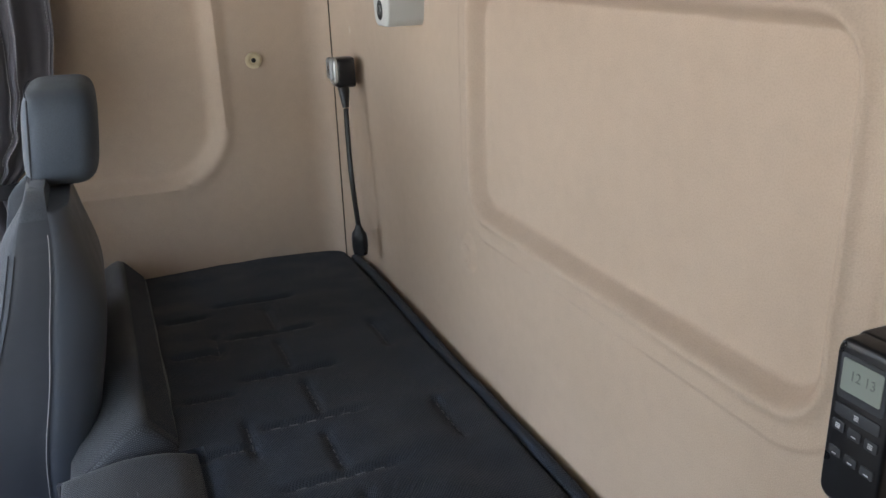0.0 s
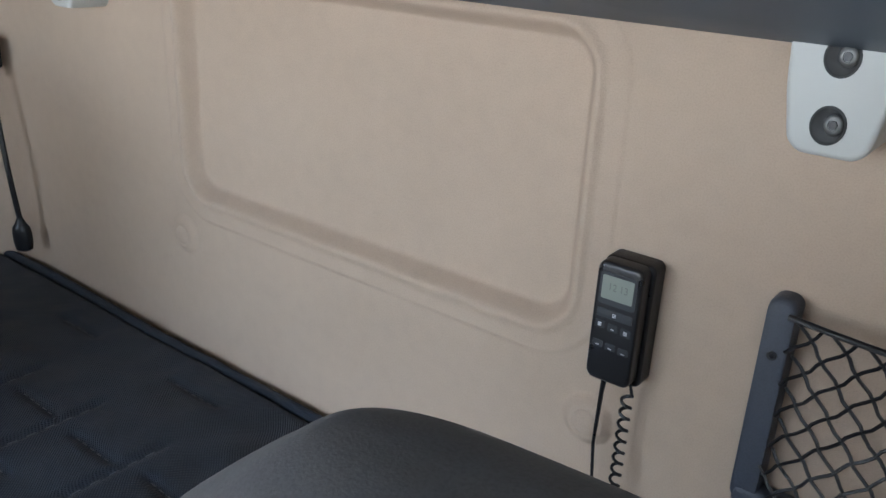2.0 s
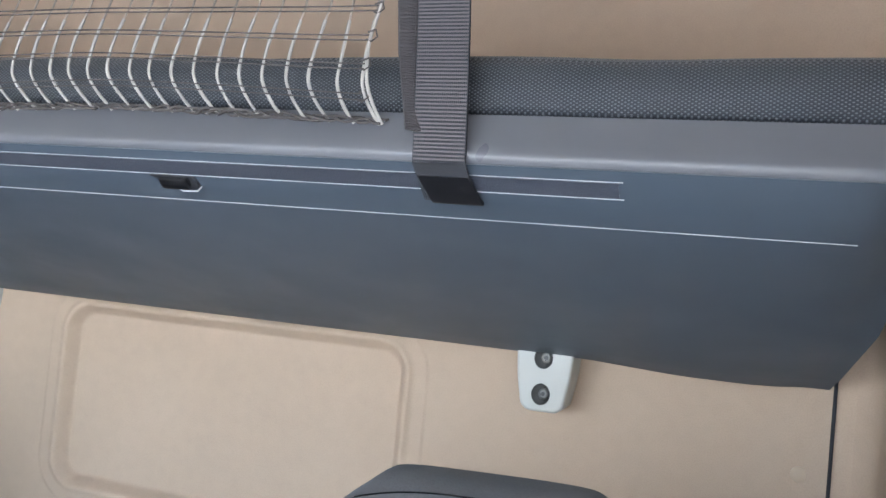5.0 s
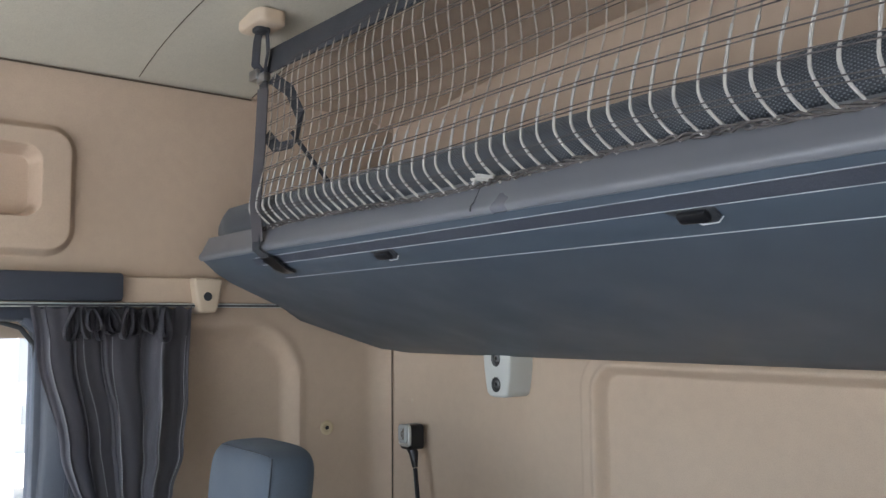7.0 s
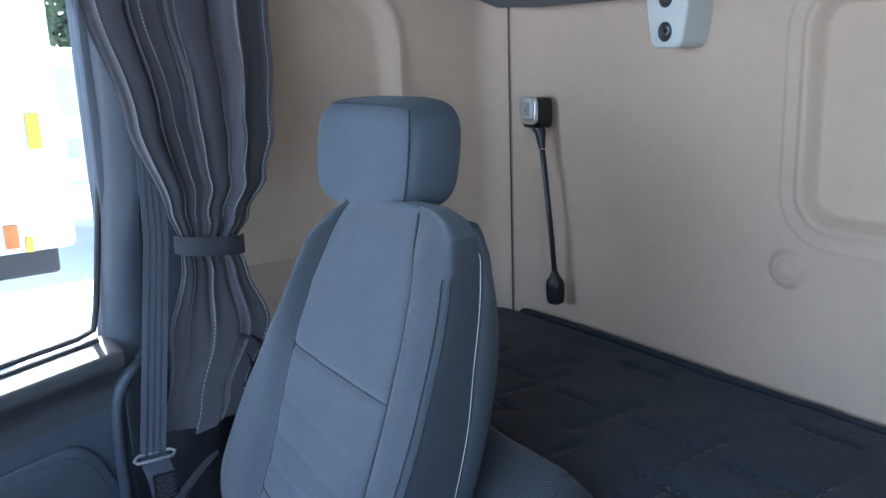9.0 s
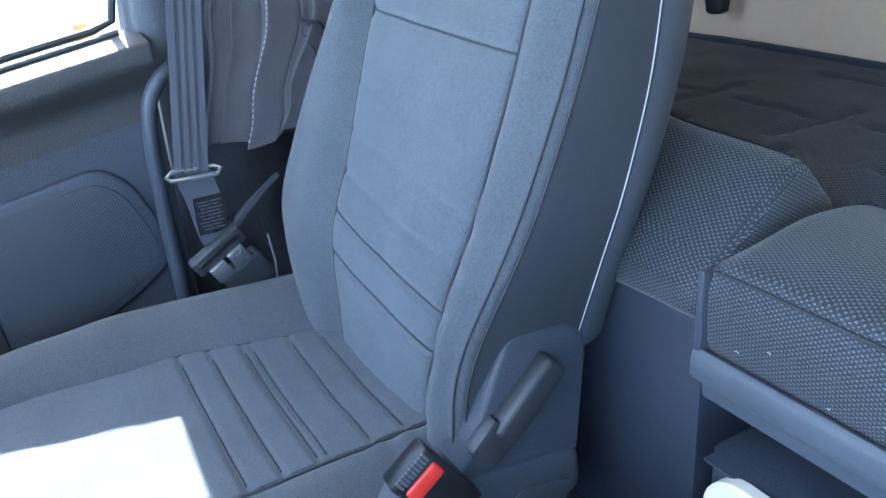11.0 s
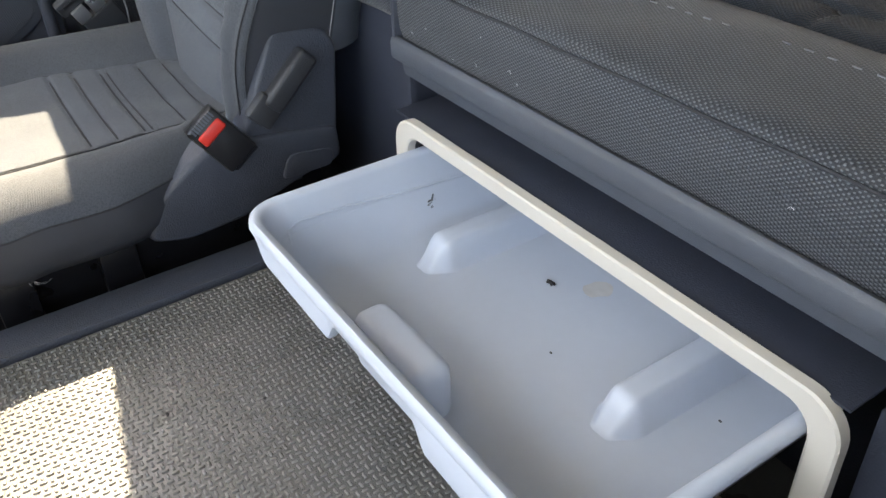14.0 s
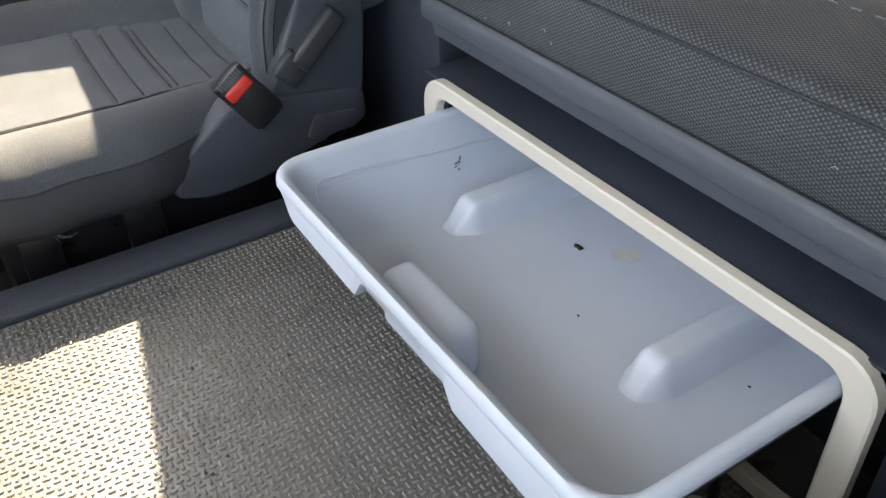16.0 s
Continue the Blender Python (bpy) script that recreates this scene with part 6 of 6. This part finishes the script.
def wall_bracket(x, side):
    br = thing("bunk_wall_bracket", "pale grey plastic bunk bracket with two sunk screws", "bracket", (x, 0, 0.93), "bunk wall brackets")
    out = [(x - 0.052, 0.995), (x + 0.052, 0.995), (x + 0.048, 0.94), (x + 0.038, 0.893), (x + 0.026, 0.884), (x - 0.026, 0.884), (x - 0.038, 0.893), (x - 0.048, 0.94)]
    bm = B()
    slab(bm, rounded(out, 0.010), 0.066, 0.006, Matrix.Translation((0, 0.0, 0)) @ TO_BACK)
    part("body", bm, BRACKET, br)
    for z in (0.911, 0.966):
        # no hole is cut; a flat dark disc paints the well's shade
        bm = B()
        lathe(bm, [(0.0165, 0), (0.0165, 0.0012), (0.0145, 0.0016), (0.0135, 0.0008)], 24, Matrix.Translation((x - 0.002, -0.0655, z)) @ Matrix.Rotation(radians(90), 4, "X"))
        hole = part("screw_well", bm, mat_well_shade, br, "flat dark disc painted as the shade in a screw well")
        bm = B()
        at = Matrix.Translation((x + 0.0030, -0.0660, z + 0.0015)) @ Matrix.Rotation(radians(90), 4, "X")
        lathe(bm, [(0.0088, 0.0), (0.0088, 0.0022), (0.0075, 0.0034), (0.0046, 0.0036), (0.0044, 0.0020)], 20, at)
        part("screw", bm, SCREW, hole, "hex socket screw")
        bm = B()
        lathe(bm, [(0.0040, 0.0), (0.0040, 0.0038), (0.0012, 0.0038)], 6, at)
        part("hex_socket", bm, BLACK, hole, "black plug painted as the shaded hex socket")
    return br


# dark colour that stands for shade inside the screw wells
mat_well_shade = mat("well_shade", (0.035, 0.035, 0.034), 0.6, vary=0.2)
for x, side in ((-0.608, -1), (0.585, 1)):
    wb = wall_bracket(x, side)
    wb.matrix_basis = wb.matrix_basis @ Matrix.Diagonal((0.88, 1.0, 1.0, 1.0))


def plug(x, y, z, facing, lab, r=0.012, material=BEIGE_PLASTIC):
    m = Matrix.Translation((x, y, z)) @ (Matrix.Rotation(radians(90), 4, "X") if facing == "back" else Matrix.Rotation(radians(90), 4, "Y"))
    bm = B()
    lathe(bm, [(r, 0), (r, 0.002), (r * 0.8, 0.0045), (r * 0.3, 0.0055)], 20, m)
    return tagged(part("wall_plug", bm, material), lab, "plug", "wall plugs")


for x, z in ((-1.006, 0.847), (-1.003, 0.357), (0.956, 0.841), (0.982, 0.360)):
    plug(x, -0.004 if x < 0.93 else -0.012, z, "back", "round beige plastic plug in the rear wall")
plug(-0.403, -0.007, 0.529, "back", "round beige plug on a raised boss", 0.016, BEIGE)
plug(0.375, -0.007, 0.505, "back", "round beige plug on a raised boss", 0.016, BEIGE)
bolt = thing("coat_hook_socket", "pale yellow round socket with dark centre in side lining", "socket", (-1.09, -0.212, 0.79))
bm = B()
lathe(bm, [(0.018, 0), (0.018, 0.002), (0.014, 0.004), (0.008, 0.003), (0.007, 0.002)], 24, Matrix.Translation((-1.094, -0.205, 0.787)) @ Matrix.Rotation(radians(90), 4, "Y"))
part("ring", bm, mat("pale_yellow_plastic", (0.55, 0.45, 0.29), 0.5), bolt)
bm = B()
lathe(bm, [(0.005, 0), (0.005, 0.0035), (0.003, 0.004)], 14, Matrix.Translation((-1.094, -0.205, 0.787)) @ Matrix.Rotation(radians(90), 4, "Y"))
part("centre", bm, BLACK, bolt)

# heater remote in its holder
remote = thing("heater_remote", "black heater remote with grey display in a wall holder", "remote control", (0.43, -0.02, 0.65))
bm = B()
slab(bm, rrect(0.072, 0.158, 0.010), 0.040, 0.006, Matrix.Translation((0.428, 0.0, 0.653)) @ TO_BACK)
part("holder", bm, BLACK, remote, "black wall holder")
bm = B()
RC = Matrix.Translation((0.427, -0.042, 0.656)) @ TO_BACK
slab(bm, rrect(0.064, 0.152, 0.011), 0.030, 0.007, RC)
body = part("body", bm, BLACK, remote)
bm = B()
slab(bm, rrect(0.052, 0.040, 0.004), 0.0012, 0, Matrix.Translation((0, -0.0298, 0.0)) @ Matrix.Translation((0.427, -0.042, 0.700)) @ TO_BACK)
bezel = part("bezel", bm, DARK, body)
bm = B()
slab(bm, rrect(0.044, 0.029, 0.002), 0.0012, 0, Matrix.Translation((0.427, -0.0729, 0.702)) @ TO_BACK)
display = part("display", bm, LCD, bezel, "grey liquid crystal display")
text = bpy.data.curves.new("digits", "FONT")
text.body, text.size, text.align_x, text.align_y, text.extrude = "12 13", 0.0125, "CENTER", "CENTER", 0.00015
tmp = bpy.data.objects.new("digits", text)
scene.collection.objects.link(tmp)
me = bpy.data.meshes.new_from_object(tmp.evaluated_get(bpy.context.evaluated_depsgraph_get()))
bpy.data.objects.remove(tmp)
me.materials.append(mat("display_digit", (0.13, 0.15, 0.13), 0.4))
dg = tagged(new("display_digits", me), "dark digits 12 13", "digits")
dg.parent = remote
dg.matrix_parent_inverse = remote.matrix_basis.inverted()
dg.matrix_basis = Matrix.Translation((0.428, -0.0744, 0.703)) @ Matrix.Rotation(radians(90), 4, "X")
del dg["category"]
for k, (dx, dz, w, h) in enumerate(((0, 0.014, 0.050, 0.011), (-0.0185, -0.001, 0.0145, 0.010), (0, -0.002, 0.0145, 0.010), (0.0185, -0.003, 0.0145, 0.010),
                                    (-0.0185, -0.026, 0.0145, 0.009), (0, -0.027, 0.0145, 0.009), (0.0185, -0.028, 0.0145, 0.009))):
    bm = B()
    slab(bm, rrect(w, h, 0.002), 0.0022, 0.0008, Matrix.Translation((0.427 + dx, -0.0715, 0.655 + dz)) @ TO_BACK)
    key = part("button", bm, DARK, body)
    bm = B()
    for j in range(3 if k in (0, 1, 3) else 1):
        slab(bm, [(-0.0025, -0.0005), (0.0025, -0.0005), (0.0025, 0.0005), (-0.0025, 0.0005)], 0.0004, 0, Matrix.Translation((0.427 + dx, -0.0738, 0.655 + dz + 0.0017 * (j - 1))) @ TO_BACK)
    part("button_mark", bm, PRINT, key, "pale symbol bars")
for dx, kind in ((-0.012, 0), (0.022, 1)):
    bm = B()
    if kind:
        pts = [(0.430 + dx + 0.007 * math.cos(t), -0.045 + 0.007 * math.sin(t), 0.565 - 0.16 * t / 62) for t in lin(0, 62, 260)]
        tube(bm, [(0.430 + dx, -0.045, 0.585)] + pts, 0.0024, 6)
        part("coiled_cord", bm, BLACK, remote, "black coiled cord")
    else:
        tube(bm, [(0.430 + dx, -0.05, 0.590), (0.428 + dx, -0.05, 0.56), (0.424 + dx, -0.045, 0.48), (0.43 + dx, -0.04, 0.40), (0.45, -0.04, 0.36)], [0.005, 0.0035, 0.0026, 0.0026, 0.0026], 7)
        part("cord", bm, BLACK, remote)
remote.matrix_basis = Matrix.Translation((0.412, 0.0, 0.651)) @ Matrix.Diagonal((0.82, 0.62, 0.92, 1.0)) @ Matrix.Translation((0.002, -0.02, 0.002))

# pocket net on a plastic frame
pocket = thing("pocket_net", "black elastic pocket net on a dark plastic frame", "storage net", (0.75, 0, 0.6))
bm = B()
slab(bm, rrect(0.027, 0.235, 0.011), 0.026, 0.008, Matrix.Translation((0.5775, 0.0, 0.610)) @ TO_BACK)
post = part("post", bm, GREY, pocket)
bm = B()
lathe(bm, [(0.0048, 0), (0.0048, 0.0012), (0.0025, 0.0012), (0.002, 0.0002)], 14, Matrix.Translation((0.5775, -0.0262, 0.668)) @ Matrix.Rotation(radians(90), 4, "X"))
part("screw", bm, BLACK, post)
bm = B()
box(bm, 0.566, 0.915, -0.028, -0.001, 0.488, 0.514, 0.008, 3)
part("bottom_bar", bm, GREY, pocket)
bm = B()
slab(bm, rrect(0.025, 0.235, 0.011), 0.026, 0.008, Matrix.Translation((0.9030, 0.0, 0.610)) @ TO_BACK)
part("post", bm, BLACK, pocket, "black plastic post")


def pocket_top(x):
    t = (x - 0.588) / 0.305
    return 0.714 + 0.010 * t - 0.007 * math.sin(math.pi * t)


bm = B()
tube(bm, [(x, -0.031 - 0.010 * math.sin(math.pi * (x - 0.588) / 0.305), pocket_top(x)) for x in lin(0.586, 0.895, 40)], 0.0032, 7)
part("elastic_edge", bm, BLACK, pocket, "black elastic top cord")
for k in range(-9, 17):
    for d in (1, -1):
        pts = []
        for t in lin(0, 1, 26):
            z = 0.505 + 0.215 * t
            x = 0.592 + 0.0300 * k + d * 0.185 * t + (0.185 if d < 0 else 0) * 0.5 + 0.0022 * math.sin(14 * math.pi * t)
            if 0.588 < x < 0.893 and z < pocket_top(x) + 0.001:
                pts.append((x, -0.030 - 0.010 * math.sin(math.pi * (x - 0.588) / 0.305), z))
        if len(pts) > 2:
            bm = B()
            tube(bm, pts, 0.0018, 5)
            part("net_cord", bm, BLACK, pocket)

pocket.matrix_basis = Matrix.Translation((0.5700, 0, 0.008)) @ Matrix.Diagonal((1.03, 1, 1, 1)) @ Matrix.Translation((-0.5775, 0, 0)) @ pocket.matrix_basis

# ---- console in front of the tunnel, seen at its rear edge ----
console = thing("console_tray", "cream plastic console tray with dark insert ahead of the tunnel", "console", (-0.1, -1.42, -0.36))
bm = B()
rr = rrect(0.66, 0.40, 0.045, 7)
ri = rrect(0.58, 0.32, 0.030, 7)
def cz(pts, z):
    return [(-0.09 + x, -1.425 + y, z) for x, y in pts]
ring_faces(bm, [cz(ri, -0.03), cz(ri, 0.016), cz([(x * 1.01, y * 1.015) for x, y in ri], 0.022), cz([(x * 0.99, y * 0.985) for x, y in rr], 0.022), cz(rr, 0.014), cz(rr, -0.05)])
part("rim", bm, CREAM, console, "cream plastic rim")
bm = B()
box(bm, -0.40, 0.22, -1.61, -1.24, -0.359, -0.028, 0.01)
part("tray_floor", bm, DARK, console)

# drawer runner and fittings at its side
bm = B()
box(bm, 0.262, 0.300, -0.86, -0.705, 0.018, 0.044, 0.004)
box(bm, 0.268, 0.292, -0.80, -0.74, 0.044, 0.060, 0.003)
part("runner", bm, CREAM, drawer, "cream plastic runner")

# ---- outside, beyond the door window ----
bm = B()
box(bm, -60, 30, -60, 60, -1.75, -1.65)
solid("ground", bm, PAVING, "pale paved yard", "ground", "structure")
lorry = thing("parked_lorry", "white box lorry parked in the yard outside", "lorry", (-7, -2.5, -1.65))
bm = B()
box(bm, -9.0, -6.2, -9.0, 0.10, -0.40, 2.4, 0.05)
part("box_body", bm, WHITE_PAINT, lorry)
bm = B()
box(bm, -8.8, -6.4, -9.0, 0.0, -0.62, -0.41, 0.03)
part("chassis", bm, DARK, lorry)
for y in (-1.5, -2.7, -7.5):
    bm = B()
    lathe(bm, [(0.48, 0), (0.5, 0.05), (0.5, 0.28), (0.42, 0.32), (0.25, 0.30)], 26, Matrix.Translation((-6.6, y, -1.15)) @ Matrix.Rotation(radians(90), 4, "Y"))
    wheel = part("wheel", bm, BLACK_RUBBER, lorry)
    bm = B()
    lathe(bm, [(0.25, 0), (0.25, 0.31), (0.10, 0.24)], 20, Matrix.Translation((-6.6, y, -1.15)) @ Matrix.Rotation(radians(90), 4, "Y"))
    part("rim", bm, BRACKET, wheel)
for y, z, w, h, mt, nm in ((-0.334, -0.265, 0.09, 0.17, ORANGE, "lamp_cluster"), (-0.225, -0.335, 0.05, 0.11, YELLOW, "reflector"), (-0.095, 0.465, 0.09, 0.25, YELLOW, "marker_plate")):
    bm = B()
    box(bm, -6.2, -6.17, y - w / 2, y + w / 2, z - h / 2, z + h / 2, 0.008)
    part(nm, bm, mt, lorry)
lorry2 = thing("parked_lorry", "white tractor unit parked behind the box lorry", "lorry", (-14, 2.0, -1.65))
bm = B()
box(bm, -16.0, -13.5, 0.6, 3.2, -0.9, 1.2, 0.15, 3)
part("cab", bm, WHITE_PAINT, lorry2)
bm = B()
box(bm, -13.52, -13.46, 1.0, 2.8, 0.2, 0.9, 0.02)
part("windscreen", bm, BRACKET, lorry2)
bm = B()
box(bm, -16.0, -13.6, 3.2, 9.0, -0.9, -0.55, 0.03)
part("chassis", bm, DARK, lorry2)
for k in range(6):
    bm = B()
    box(bm, -13.52, -13.46, 1.0 + 0.3 * k, 1.2 + 0.3 * k, -0.45, -0.15, 0.01)
    part("grille_panel", bm, BRACKET, lorry2)
tree_rnd = random.Random(5)
for tx, ty, th in ((-30, 6.2, 3.8), (-33, 9.2, 4.6), (-36, 4.2, 4.4)):
    tree = thing("tree", "leafy green tree beyond the yard", "tree", (tx, ty, -1.65), "yard trees")
    bm = B()
    tube(bm, [(tx, ty, -1.65), (tx + 0.1, ty, 0.5), (tx + 0.05, ty + 0.1, th * 0.6)], [0.28, 0.2, 0.06], 9)
    for k in range(7):
        a = k * 0.9
        z0 = 0.3 + 0.5 * k
        tube(bm, [(tx + 0.08, ty, z0), (tx + 0.9 * math.cos(a), ty + 0.9 * math.sin(a), z0 + 0.7), (tx + 1.7 * math.cos(a), ty + 1.7 * math.sin(a), z0 + 1.1)], [0.09, 0.05, 0.02], 6)
    part("trunk", bm, BARK, tree)
    verts, faces = [], []
    for k in range(2600):
        u, v, w = tree_rnd.gauss(0, 1), tree_rnd.gauss(0, 1), tree_rnd.gauss(0, 1)
        n = math.sqrt(u * u + v * v + w * w)
        rad = 2.3 * tree_rnd.random() ** 0.4 * (0.75 + 0.35 * noise.noise((u / n * 2, v / n * 2, w / n * 2 + tx)))
        c = Vector((tx + u / n * rad, ty + v / n * rad, th * 0.52 + w / n * rad * 1.15))
        d1 = Vector((tree_rnd.uniform(-1, 1), tree_rnd.uniform(-1, 1), tree_rnd.uniform(-1, 1))).normalized() * 0.16
        d2 = d1.orthogonal().normalized() * 0.09
        i = len(verts)
        verts += [c - d1, c + d2, c + d1, c - d2]
        faces.append((i, i + 1, i + 2, i + 3))
    me = bpy.data.meshes.new("crown")
    me.from_pydata([tuple(v) for v in verts], [], faces)
    me.materials.append(LEAF)
    cr = tagged(new("crown", me), kind="stuff")
    cr.parent = tree
    cr.matrix_parent_inverse = tree.matrix_basis.inverted()
